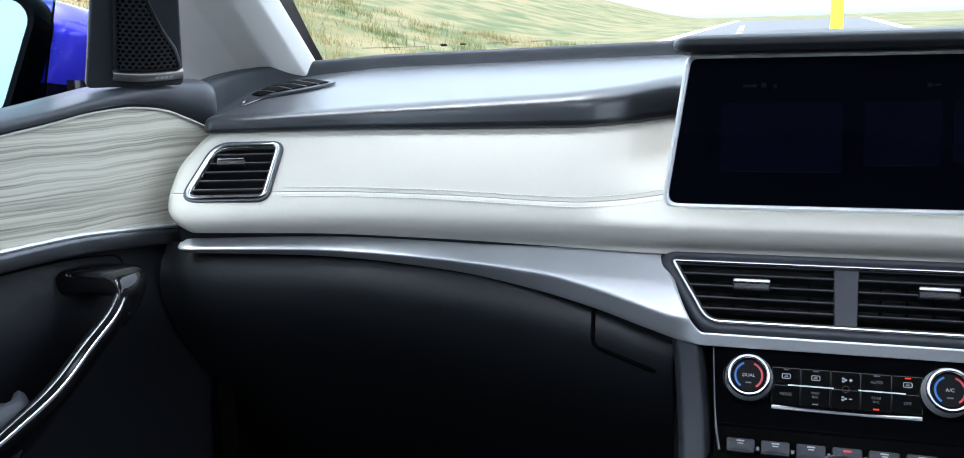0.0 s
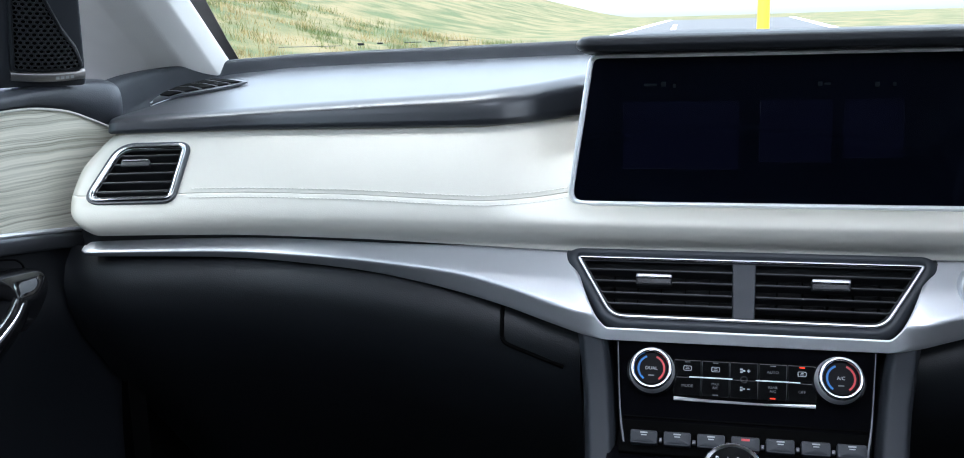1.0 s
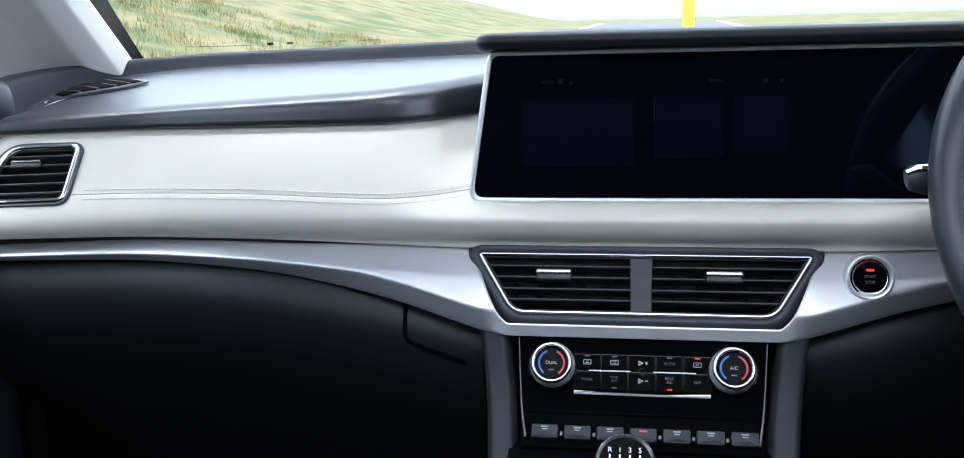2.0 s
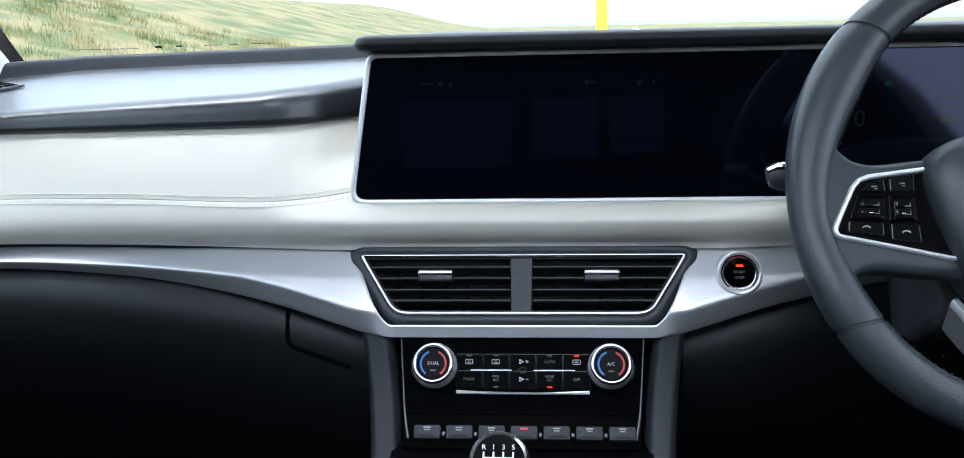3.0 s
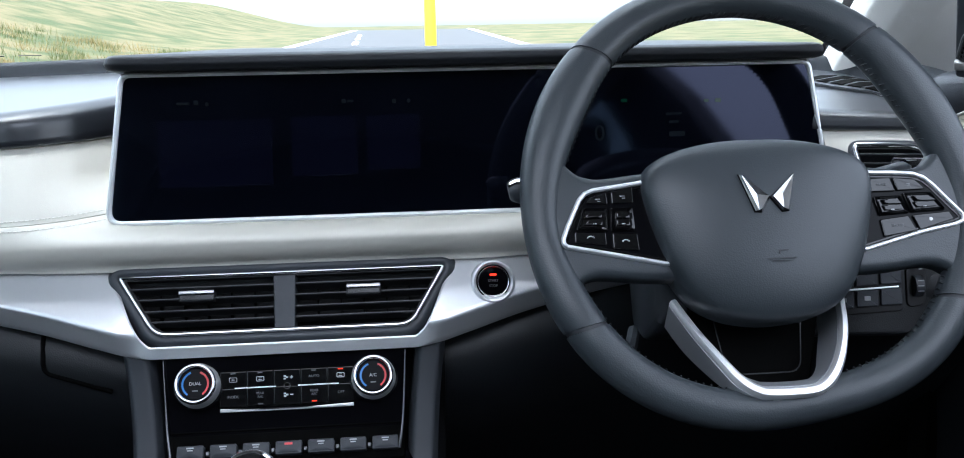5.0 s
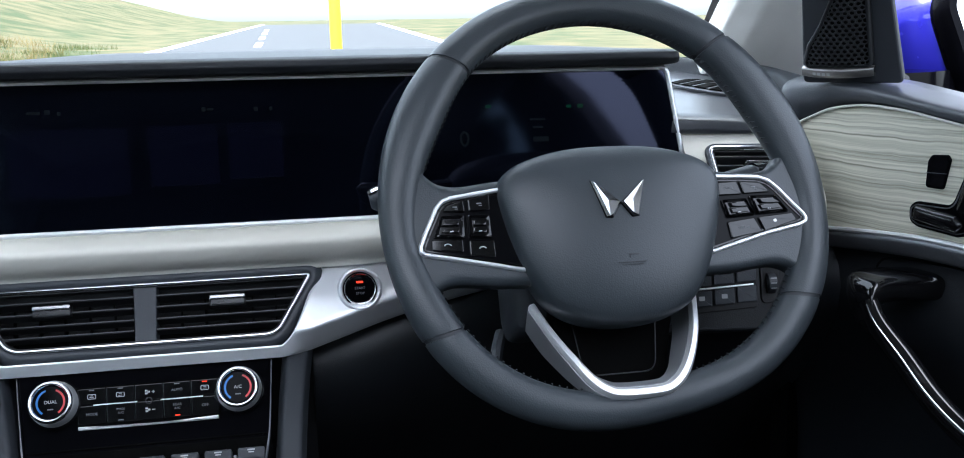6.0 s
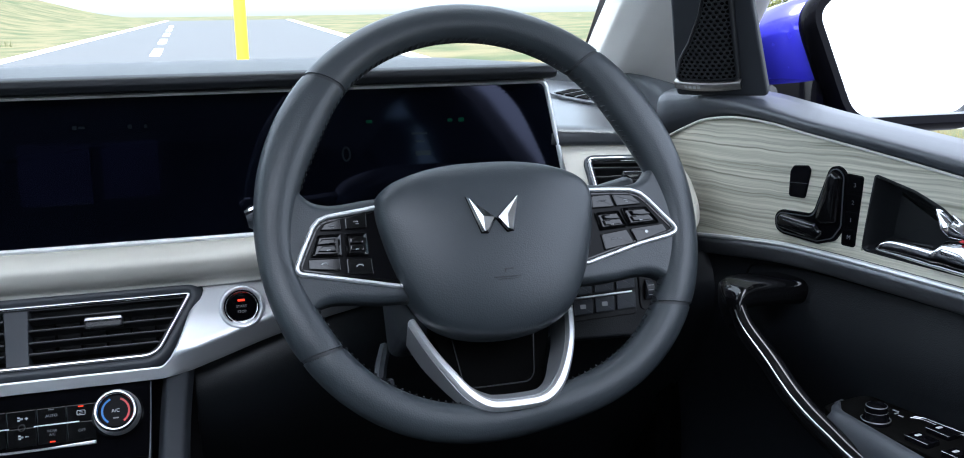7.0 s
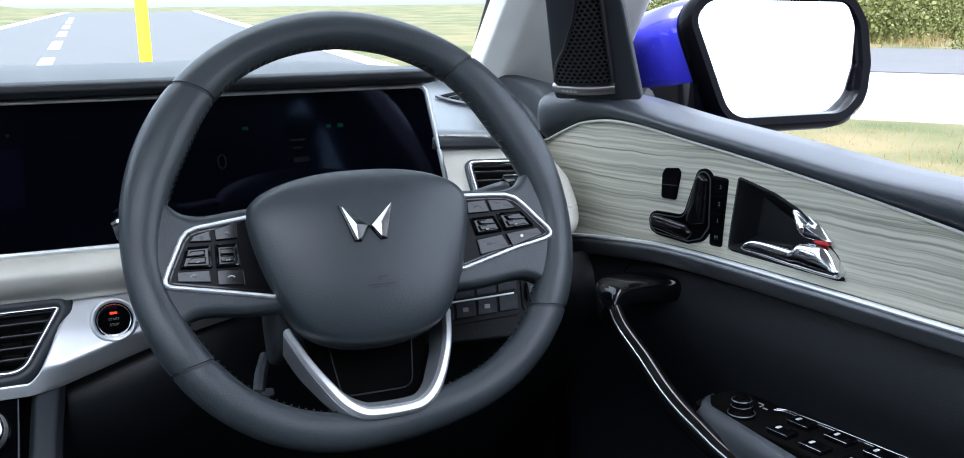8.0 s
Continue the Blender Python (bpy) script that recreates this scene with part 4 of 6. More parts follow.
# ---- outside mirrors ----
def door_mirror(s):
    m = thing("door_mirror", (s * 0.84, 0.14, 1.16), "blue outside mirror with a black rim, fixed to the door", "mirror", "outside mirrors")
    pl = Plane((1.035 if s > 0 else -1.085, 0.13, 1.235), (1, -s * 0.16, 0), (0, 0.23, 1))
    out = [(-0.088, -0.074), (0.082, -0.072), (0.112, -0.044), (0.122, 0.0), (0.122, 0.055), (0.104, 0.092), (-0.103, 0.098), (-0.129, 0.068)]
    if s < 0:
        out = [(-a, b) for a, b in out][::-1]
    rim = rounded(out, 0.045, 9)
    part("rim", border(pl, rim, [(-0.012, -0.006), (-0.008, 0.004), (0.002, 0.006), (0.008, -0.004), (0.008, -0.03), (-0.008, -0.03)]), PIANO, m, "black rim round the glass", sharp=50)
    glass_pl = Plane(pl.at(0, 0, -0.010), pl.u, (0, 0.09, 1))
    part("glass", plate(glass_pl, grow(rim, -0.005), -0.008, 0.0, 0.001), MIRROR, m, "silvered mirror glass")
    mid = rim.mean(0)

    def body(lo, hi):
        loops = []
        for k, sc, dx in ((-0.024, 1.02, 0.0), (-0.045, 1.04, -0.022), (-0.08, 0.98, -0.06), (-0.115, 0.85, -0.075), (-0.13, 0.5, -0.06)):
            o = mid + (rim - mid) * sc + (s * dx, 0)
            o[:, 1] = np.clip(o[:, 1], lo, hi)
            loops.append(pl.loop(o, k))
        return loft(loops)
    part("cover", body(-0.012, 0.2), BLUE, m, "blue painted cover", sharp=50)
    part("underside", body(-0.2, -0.014), PIANO, m, "black underside", sharp=50)
    part("arm", loft([[(s * x, y + dy, z + dz) for dy, dz in ((-0.035, -0.03), (0.045, -0.03), (0.045, 0.03), (-0.03, 0.03))] for x, y, z in ((0.765, 0.10, 1.19), (0.85, 0.13, 1.19), (0.90, 0.165, 1.19))]), PIANO, m, "black foot of the mirror", sharp=50)
    part("seal", tube([(s * 0.765, 0.045, 1.198), (s * 0.785, 0.06, 1.212), (s * 0.80, 0.08, 1.205), (s * 0.81, 0.11, 1.19)], 0.010, 10), MATTE, m)


door_mirror(-1)
door_mirror(1)


# ---- display panel with its hood ----
display = thing("display_panel", (0.197, 0.075, 1.09), "wide black twin-screen display panel in a thin silver frame", "display")
scr = Plane((0.0, 0.0545, 1.094), (1, 0, 0), (0, 0.125, 1))
SCREEN = rounded([(-0.1645, 0.0), (0.548, 0.0), (0.5245, 0.1425), (-0.1445, 0.1425)], [0.015, 0.015, 0.012, 0.012], 8)
part("back_shell", plate(scr, grow(SCREEN, -0.001), -0.050, -0.003, 0.002), MATTE, display)
part("side_filler", plate(scr, rect(0.500, 0.004, 0.560, 0.073, 0.004), -0.020, -0.014, 0.001), MATTE, display, "dark filler beside the screens")
part("screen_frame", border(scr, SCREEN, [(-0.0042, -0.004), (-0.0042, 0.0005), (-0.0028, 0.0022), (-0.0005, 0.0024), (0.0012, 0.0005), (0.001, -0.012), (-0.003, -0.012)]), SATIN, display, "thin satin silver frame", sharp=60)
glass = part("screen_glass", plate(scr, grow(SCREEN, -0.0036), -0.004, 0.0002, 0.0006), PANE, display, "switched-on but very dark glass")
for spot in [(-0.088, 0.113, 0.012, 0.0022), (-0.076, 0.1135, 0.0045, 0.0045), (-0.066, 0.112, 0.003, 0.0035), (0.062, 0.112, 0.004, 0.004), (0.068, 0.112, 0.006, 0.002), (0.110, 0.111, 0.004, 0.004), (0.124, 0.111, 0.003, 0.0035)]:
    bars(scr, [spot], DIM, glass, 0.0006, "status_icon")
for spot in [(-0.060, 0.066, 0.105, 0.062), (0.042, 0.070, 0.062, 0.056), (0.108, 0.072, 0.050, 0.052)]:
    a, b, w, t = spot
    part("display_tile", plate(scr, rect(a - w / 2, b - t / 2, a + w / 2, b + t / 2, 0.0008), 0.0, 0.0005, 0.0001, steps=1), MAP_BLUE, glass)
letters(scr, "0", 0.022, 0.310, 0.074, 0.0006, DIM, glass, "speed_digit")
for spot in [(0.335, 0.106, 0.006, 0.003), (0.430, 0.104, 0.006, 0.004), (0.418, 0.104, 0.005, 0.003)]:
    bars(scr, [spot], DIM_GREEN, glass, 0.0006, "status_icon")
for spot in [(0.388, 0.072, 0.016, 0.005), (0.385, 0.092, 0.016, 0.002), (0.385, 0.084, 0.010, 0.002)]:
    bars(scr, [spot], DIM, glass, 0.0006, "status_icon")


def hood():
    """A slim visor: thin lip in front, top rising to the rear, corners swept back."""
    loops = []
    n = 80
    for i in range(n):
        u = i / (n - 1)
        x = -0.158 + 0.694 * (u - 0.06 * math.sin(2 * math.pi * u) / math.pi)
        e = min(x + 0.158, 0.536 - x)
        r = math.sqrt(max(0.0, 1 - max(0.0, 1 - e / 0.022) ** 2))
        yf = 0.041 + 0.030 * (1 - r)
        yb = min(0.44, 0.11 + 1.6 * e)
        lo, hi = 1.2405 - 0.0040 * r, 1.2480 + 0.0042 * r
        rise = 0.0065 * ease(0.0, 0.12, e)
        prof = [(yf + 0.012, lo), (yf + 0.003, lo + 0.0012), (yf, lo + 0.45 * (hi - lo)), (yf + 0.003, hi - 0.002), (yf + 0.012, hi), (yf + 0.5 * (yb - yf), hi + 0.75 * rise), (yb - 0.03, hi + rise), (yb, hi + 0.2 * rise - 0.004),
                (yb - 0.01, lo - 0.003), (yf + 0.5 * (yb - yf), lo - 0.002), (yf + 0.03, lo - 0.001)]
        loops.append([(x, y, z) for y, z in rounded(prof, 0.004, 3)])
    part("hood", loft(loops), HOOD, display, "dark grained hood over the screens", sharp=60)
    part("hood_line", tube([(x, 0.0605, 1.2340) for x in np.linspace(-0.140, 0.518, 20)], 0.0009, 6), SATIN, display, "thin bright line below the hood")


hood()


# ---- air vents ----
def louvre(pl, a0, a1, b, depth, mat, parent, name="slat", tilt=0.25):
    """One slat of a vent: a thin blade with a rounded front edge."""
    prof = [(-depth, -0.0008), (-0.002, -0.0012), (-0.0004, -0.0010), (0.0, -0.0002), (-0.0003, 0.0008), (-0.0016, 0.0013), (-depth, 0.0010)]
    loops = [[pl.at(a, b + q + tilt * (h + 0.001), h) for h, q in prof] for a in (a0, (a0 + a1) / 2, a1)]
    return part(name, loft(loops), mat, parent, sharp=60)


def span_at(outline, b):
    """Where the outline is crossed at height b."""
    o = np.asarray(outline)
    xs = []
    for p, q in zip(o, np.roll(o, -1, 0)):
        if (p[1] > b) != (q[1] > b):
            xs.append(p[0] + (q[0] - p[0]) * (b - p[1]) / (q[1] - p[1]))
    return min(xs), max(xs)


SLAT = material("dark_slat", (0.015, 0.0155, 0.017), 0.34, vary=0.1)


def vent_insides(v, pl, outline, heights, tab, deep=0.022):
    part("duct", border(pl, outline, [(-0.001, -deep), (-0.0012, -0.001), (0.0006, -0.001), (0.0008, -deep)]), MATTE, v)
    # back sheet and fins: the duct's inner shade is in their black
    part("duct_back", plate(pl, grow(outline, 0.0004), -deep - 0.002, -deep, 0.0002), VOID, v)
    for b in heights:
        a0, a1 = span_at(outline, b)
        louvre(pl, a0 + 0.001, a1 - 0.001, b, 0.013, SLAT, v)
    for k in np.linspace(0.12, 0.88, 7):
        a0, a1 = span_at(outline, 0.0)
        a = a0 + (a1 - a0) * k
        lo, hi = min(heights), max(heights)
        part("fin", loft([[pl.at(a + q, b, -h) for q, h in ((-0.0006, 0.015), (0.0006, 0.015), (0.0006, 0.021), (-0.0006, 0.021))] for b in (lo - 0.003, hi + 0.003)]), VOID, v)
    a, b = tab
    t = part("tab", plate(pl, rect(a - 0.0145, b - 0.004, a + 0.0145, b + 0.0035, 0.002), -0.004, 0.0030, 0.0018), SLAT, v, "sliding tab with a chrome edge")
    part("tab_edge", plate(pl, rect(a - 0.0135, b + 0.0014, a + 0.0135, b + 0.0040, 0.0012), 0.0, 0.0042, 0.0012), DARK_CHROME, t)


def side_vent(s):
    pl = side_vent_plane(s)
    o = VENT_SIDE if s < 0 else (VENT_SIDE * [-1, 1])[::-1]
    v = thing("air_vent", pl.o, "side air vent with dark slats in a chrome frame", "air vent", "side vents")
    part("vent_frame", border(pl, o, [(-0.0055, -0.006), (-0.005, 0.001), (-0.0035, 0.003), (-0.001, 0.0032), (0.0002, 0.0018), (0.0002, -0.004)]), CHROME, v, "chrome frame", sharp=60)
    part("rubber_edge", border(pl, o, [(0.0, -0.004), (0.0002, 0.0014), (0.002, 0.0016), (0.0032, -0.001), (0.003, -0.006)]), SLATE, v, "grey edge round the frame", sharp=60)
    vent_insides(v, pl, grow(o, -0.005), [-0.0220, -0.0120, -0.0020, 0.0080, 0.0180], (0.004 * s, 0.0085))


side_vent(-1)
side_vent(1)

cv = Plane((0.0, 0.0285, 1.0225), (1, 0, 0), (0, 0.42, 1))
CENTRE = rounded([(-0.119, -0.0300), (0.119, -0.0300), (0.154, 0.0275), (-0.154, 0.0275)], [0.022, 0.022, 0.0035, 0.0035], 7)
v = thing("air_vent", cv.o, "wide double centre air vent in a chrome frame", "air vent")
part("surround", border(cv, CENTRE, [(0.0, -0.012), (0.0, -0.001), (0.0015, 0.0012), (0.006, 0.0012), (0.0095, -0.001), (0.0130, -0.005), (0.0130, -0.016), (0.0, -0.016)]), SLATE, v, "dark grey surround", sharp=60)
part("vent_frame", border(cv, CENTRE, [(-0.0036, -0.006), (-0.0034, 0.001), (-0.002, 0.0026), (-0.0006, 0.0026), (0.0004, 0.001), (0.0004, -0.006)]), CHROME, v, "thin chrome frame", sharp=60)
inner = grow(CENTRE, -0.0032)
part("duct", border(cv, inner, [(-0.001, -0.03), (-0.0012, -0.001), (0.0006, -0.001), (0.0008, -0.03)]), MATTE, v)
# black sheet carries the shade deep in the centre duct
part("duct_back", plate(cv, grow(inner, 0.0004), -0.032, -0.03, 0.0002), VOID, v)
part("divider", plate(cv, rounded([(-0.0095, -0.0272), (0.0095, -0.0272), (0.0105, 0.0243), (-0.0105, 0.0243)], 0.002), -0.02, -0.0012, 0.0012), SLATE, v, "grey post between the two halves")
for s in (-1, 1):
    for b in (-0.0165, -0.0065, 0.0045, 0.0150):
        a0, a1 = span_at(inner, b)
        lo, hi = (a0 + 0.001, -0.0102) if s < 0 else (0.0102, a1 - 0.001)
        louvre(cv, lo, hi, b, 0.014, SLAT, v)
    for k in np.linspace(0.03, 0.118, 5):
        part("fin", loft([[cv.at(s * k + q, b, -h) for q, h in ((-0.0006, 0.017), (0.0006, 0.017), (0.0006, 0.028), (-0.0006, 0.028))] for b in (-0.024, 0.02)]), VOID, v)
    a = -0.0805 if s < 0 else 0.0745
    t = part("tab", plate(cv, rect(a - 0.0165, -0.002 + 0.003, a + 0.0165, 0.0115, 0.002), -0.005, 0.0036, 0.002), SLAT, v, "sliding tab with a chrome edge")
    part("tab_edge", plate(cv, rect(a - 0.0165, 0.0072, a + 0.0165, 0.0118, 0.0015), 0.0, 0.0056, 0.0014), DARK_CHROME, t)


def top_vent(s):
    """Slim demister outlet: a leaf-shaped wedge whose outer edge stands proud of the vinyl pad."""
    v = thing("demister_vent", (s * 0.63, 0.21, top_z(0.63, 0.21)), "slim leaf-shaped demister vent in the dashboard top", "air vent", "demister vents")
    near = spline([(0.659, 0.140, 0), (0.630, 0.178, 0), (0.606, 0.222, 0), (0.598, 0.262, 0)], 30)
    far = spline([(0.660, 0.142, 0), (0.6655, 0.190, 0), (0.656, 0.228, 0), (0.614, 0.266, 0)], 30)

    def at(k, t, h=0.0):
        """A point on the leaf: k along it, t across it."""
        q = k * 29
        i0 = min(int(q), 28)
        g0 = near[i0] + (near[i0 + 1] - near[i0]) * (q - i0)
        g1 = far[i0] + (far[i0 + 1] - far[i0]) * (q - i0)
        p = g0 + (g1 - g0) * t
        rise = 0.0008 + 0.0090 * t * math.sin(math.pi * min(1.0, 0.12 + 0.8 * k))
        return (s * p[0], p[1], top_z(p[0], p[1]) + rise + h)

    def patch(k0, k1, t0, t1, h, nk=6, nt=3):
        rows = [[at(k, t, h) for t in np.linspace(t0, t1, nt)] for k in np.linspace(k0, k1, nk)]
        return shell(rows if s > 0 else rows[::-1], 0.003)
    part("leaf", patch(0.0, 1.0, 0.0, 1.0, 0.0, 24, 6), VINYL, v, sharp=60)
    part("outer_face", shell([[(p[0], p[1], p[2] - d) for d in (0.0, 0.016)] for p in [at(k, 1.0, 0.0) for k in np.linspace(0, 1, 24)]], 0.002), VINYL, v)
    for i in range(5):
        k0 = 0.17 + 0.155 * i
        # no real opening: a black patch paints the shade inside the slot
        part("slot", patch(k0, k0 + 0.114, 0.12, 0.88, 0.0016), VOID, v, "black patch drawing the shade in an air slot")
        part("slat", patch(k0 + 0.116, k0 + 0.152, 0.14, 0.86, 0.0010), VINYL, v)
    for t in (0.03, 0.97):
        part("edge_line", tube([at(k, t, 0.001) for k in np.linspace(0.0, 1.0, 24)], 0.0008, 6), SATIN, v, "thin pale edge")


top_vent(-1)
top_vent(1)

# ---- start button ----
sb = Plane((0.1980, 0.0230, 1.0328), (1, 0.0, 0), (0, 0.25, 1))
v = thing("start_button", sb.o, "round black start button with a chrome ring in the silver trim", "button")
part("ring", loft([sb.loop(circle(r, 48), h) for r, h in ((0.0212, -0.012), (0.0211, 0.0010), (0.0206, 0.0026), (0.0196, 0.0038), (0.0184, 0.0040), (0.0172, 0.0030), (0.0164, 0.0008), (0.0160, -0.004))], cap=(True, False)), SATIN, v, "satin silver ring", sharp=50)
part("gap_ring", loft([sb.loop(circle(r, 48), h) for r, h in ((0.0163, -0.002), (0.0163, 0.0004), (0.0150, 0.0004), (0.0150, -0.002))], cap=(False, False)), KEY_BLACK, v)
part("inner_ring", loft([sb.loop(circle(r, 48), h) for r, h in ((0.0153, -0.004), (0.0152, 0.0018), (0.0147, 0.0028), (0.0141, 0.0026), (0.0137, 0.0016), (0.0136, -0.004))], cap=(False, False)), CHROME, v, "bright inner ring", sharp=50)
cap_ = part("cap", plate(sb, circle(0.0137, 40), -0.008, 0.0012, 0.0012, dome=0.0008), PIANO, v, "gloss black push cap")
part("lamp", plate(sb, rect(-0.0032, 0.0056, 0.0032, 0.0076, 0.0006), 0.0018, 0.0032, 0.0002), LAMP_RED, cap_, "small red lamp")
letters(sb, "START", 0.0034, 0, 0.0008, 0.0024, DIM_PRINT, cap_)
letters(sb, "STOP", 0.0034, 0, -0.0042, 0.0024, DIM_PRINT, cap_)

# ---- centre stack ----
hv = Plane((0.0, 0.0, 0.95), (1, 0, 0), (0, 0.36, 1))
stack = thing("climate_panel", (0, 0.01, 0.89), "gloss black climate control panel with two chrome dials", "control panel")
PANEL = rounded([(-0.106, -0.052), (0.108, -0.052), (0.112, 0.030), (-0.112, 0.030)], 0.004)
part("panel", plate(hv, PANEL, -0.02, -0.004, 0.002), PIANO, stack)
for s in (-1, 1):
    part("edge_strip", tube(spline([hv.at(s * 0.1118, 0.026, -0.003), hv.at(s * 0.1092, -0.015, -0.002), hv.at(s * 0.1068, -0.043, 0.000), hv.at(s * 0.1030, -0.064, 0.005)], 16), lambda t: 0.0006 + 0.0008 * t, 6), GRAPHITE, stack, "thin bright edge")
KEY_BED = rounded([(-0.0625, -0.0212), (0.0645, -0.0212), (0.0645, 0.0138), (-0.0625, 0.0138)], 0.003)
part("key_bed", plate(hv, KEY_BED, -0.006, -0.0025, 0.001), VOID, stack)
for r in range(2):
    for c in range(5):
        a = -0.0482 + 0.0247 * c
        lo, hi = ((-0.0022, 0.0124) if r == 0 else (-0.0198, -0.0030))
        w = 0.01205
        k = part("key", plate(hv, rect(a - w, lo, a + w, hi, 0.0008), -0.004, -0.0021, 0.0005, steps=2), GLOSS, stack)
        if (r, c) in ((0, 0), (0, 1), (0, 3), (0, 4)):
            bars(hv, [(a, 0.0106, 0.0046, 0.0010)], LAMP_RED if c == 4 else DIM_PRINT, k, -0.0019, "key_lamp")
        if (r, c) in ((1, 1), (1, 3)):
            bars(hv, [(a, -0.0178, 0.0046, 0.0011)], LAMP_RED if c == 3 else DIM_PRINT, k, -0.0019, "key_lamp")
        word = {(0, 3): "AUTO", (1, 0): "MODE", (1, 1): "MAX\nA/C", (1, 3): "REAR\nA/C", (1, 4): "OFF"}.get((r, c))
        mid = 0.0052 if r == 0 else -0.0108
        if word:
            letters(hv, word, 0.0033 if "\n" in word else 0.0036, a, mid + (0.001 if "\n" in word else 0), -0.0019, DIM_PRINT, k)
        elif c == 2:
            for e in range(3):
                q = 2.1 * e
                bars(hv, [(a - 0.0015 + 0.0014 * math.cos(q), mid + 0.0014 * math.sin(q), 0.0022, 0.0016)], PRINT, k, -0.0019, "fan_icon")
            bars(hv, [(a + 0.0040, mid, 0.0028, 0.0008)] + ([(a + 0.0040, mid, 0.0008, 0.0028)] if r == 0 else []), PRINT, k, -0.0018, "fan_icon")
        else:
            sym = part("icon", border(hv, rect(a - 0.0034, mid - 0.0022, a + 0.0034, mid + 0.0018, 0.0010), [(-0.0003, -0.0022), (-0.0003, -0.0018), (0.0003, -0.0018), (0.0003, -0.0022)]), PRINT, k)
            bars(hv, [(a, mid - 0.0008, 0.0036, 0.0006), (a, mid + 0.0006, 0.0026, 0.0005)], PRINT, k, -0.0018, "icon_line")
for s in (-1, 1):
    bars(hv, [(0.0012 + s * 0.0289, -0.0027, 0.0378, 0.0012)], SATIN, stack, -0.0006, "bright_line")
part("bright_line", plate(hv, rounded([(-0.0600, -0.0243), (-0.0600, -0.0208), (-0.02, -0.0226), (0.02, -0.0226), (0.0622, -0.0208), (0.0622, -0.0243), (0.02, -0.0246), (-0.02, -0.0246)][::-1], 0.0006), -0.006, -0.0006, 0.0008), SATIN, stack, "bright strip below the keys")
part("pointer", border(hv, circle(0.0028, 20, 0.0012, -0.0026), [(-0.0004, -0.0015), (-0.0004, -0.0004), (0.0004, -0.0004), (0.0004, -0.0015)]), MATTE, stack)
for s, word in ((-1, "DUAL"), (1, "A/C")):
    kp = Plane(hv.at(-0.0800 if s < 0 else 0.0813, 0.0008, -0.004), hv.u, hv.v - hv.n * 0.15)
    part("dial_seat", loft([kp.loop(circle(r, 48), h) for r, h in ((0.0228, -0.001), (0.0226, 0.0016), (0.0212, 0.0022))]), KEY_BLACK, stack, sharp=50)
    d = part("dial", loft([kp.loop(circle(r, 48), h) for r, h in ((0.0209, 0.0), (0.0208, 0.0020), (0.0206, 0.0045), (0.0202, 0.0080), (0.0196, 0.0115), (0.0190, 0.0145), (0.0182, 0.0155))], cap=(True, False)), SATIN, stack, "round silver temperature dial", sharp=40)
    part("dial_ring", loft([kp.loop(circle(r, 48), h) for r, h in ((0.0189, 0.0130), (0.0188, 0.0155), (0.0182, 0.0172), (0.0172, 0.0180), (0.0162, 0.0179), (0.0153, 0.0170), (0.0147, 0.0155), (0.0142, 0.0135))], cap=(False, False)), CHROME, d, "polished chrome ring", sharp=50)
    part("dial_face", plate(kp, circle(0.0143, 40), 0.006, 0.0142, 0.0005), PIANO, d)
    for lo, hi, mt in ((112, 235, BLUE_MARK), (-55, 68, RED_MARK)):
        arc = [(0.0123 * math.cos(radians(q)), 0.0123 * math.sin(radians(q))) for q in np.linspace(lo, hi, 16)]
        arc += [(0.0106 * math.cos(radians(q)), 0.0106 * math.sin(radians(q))) for q in np.linspace(hi, lo, 16)]
        part("dial_mark", plate(kp, np.array(arc), 0.0139, 0.0145, 0.0001, steps=1), mt, d)
    letters(kp, word, 0.0042, 0, 0.0002, 0.0144, PRINT, d)
    bars(kp, [(0, -0.0062, 0.005, 0.0011)], DIM_PRINT, d, 0.0144)

# lower row of piano keys
row = thing("switch_row", (0, -0.01, 0.885), "row of seven dark toggle switches below the climate panel", "switches")
br = Plane((0.0, -0.026, 0.8945), (1, 0, 0), (0, 0.75, 1))
# bed and recess are black slabs painting the shade round the toggles
part("bed", plate(br, rect(-0.108, -0.011, 0.108, 0.020, 0.003), -0.03, -0.004, 0.002), VOID, row)
part("recess", plate(Plane((0, -0.012, 0.906), (1, 0, 0), (0, -0.3, 1)), rect(-0.105, -0.008, 0.106, 0.004, 0.001), -0.03, -0.002, 0.001), VOID, row)
for i in range(7):
    a = -0.0850 + 0.02925 * i
    k = part("toggle", plate(br, rect(a - 0.0119, -0.0040, a + 0.0119, 0.0082, 0.0018), -0.010, 0.004, 0.0010, dome=0.0012), RAIL_GREY, row)
    bars(br, [(a, 0.0056, 0.0065, 0.0012), (a, 0.0034, 0.005, 0.0009)] if i != 3 else [(a, 0.0050, 0.007, 0.0020)], RED_MARK if i == 3 else PRINT, k, 0.0055)
    if i < 6:
        part("spacer", plate(br, rect(a + 0.0130, -0.0010, a + 0.0162, 0.0030, 0.0008), -0.006, 0.0010, 0.0008), GRAPHITE, row)
letters(Plane((-0.066, -0.040, 0.862), (1, 0, 0), (0, 0.75, 1)), "PASSENGER AIRBAG", 0.0045, 0, 0, 0.0, PRINT, row)

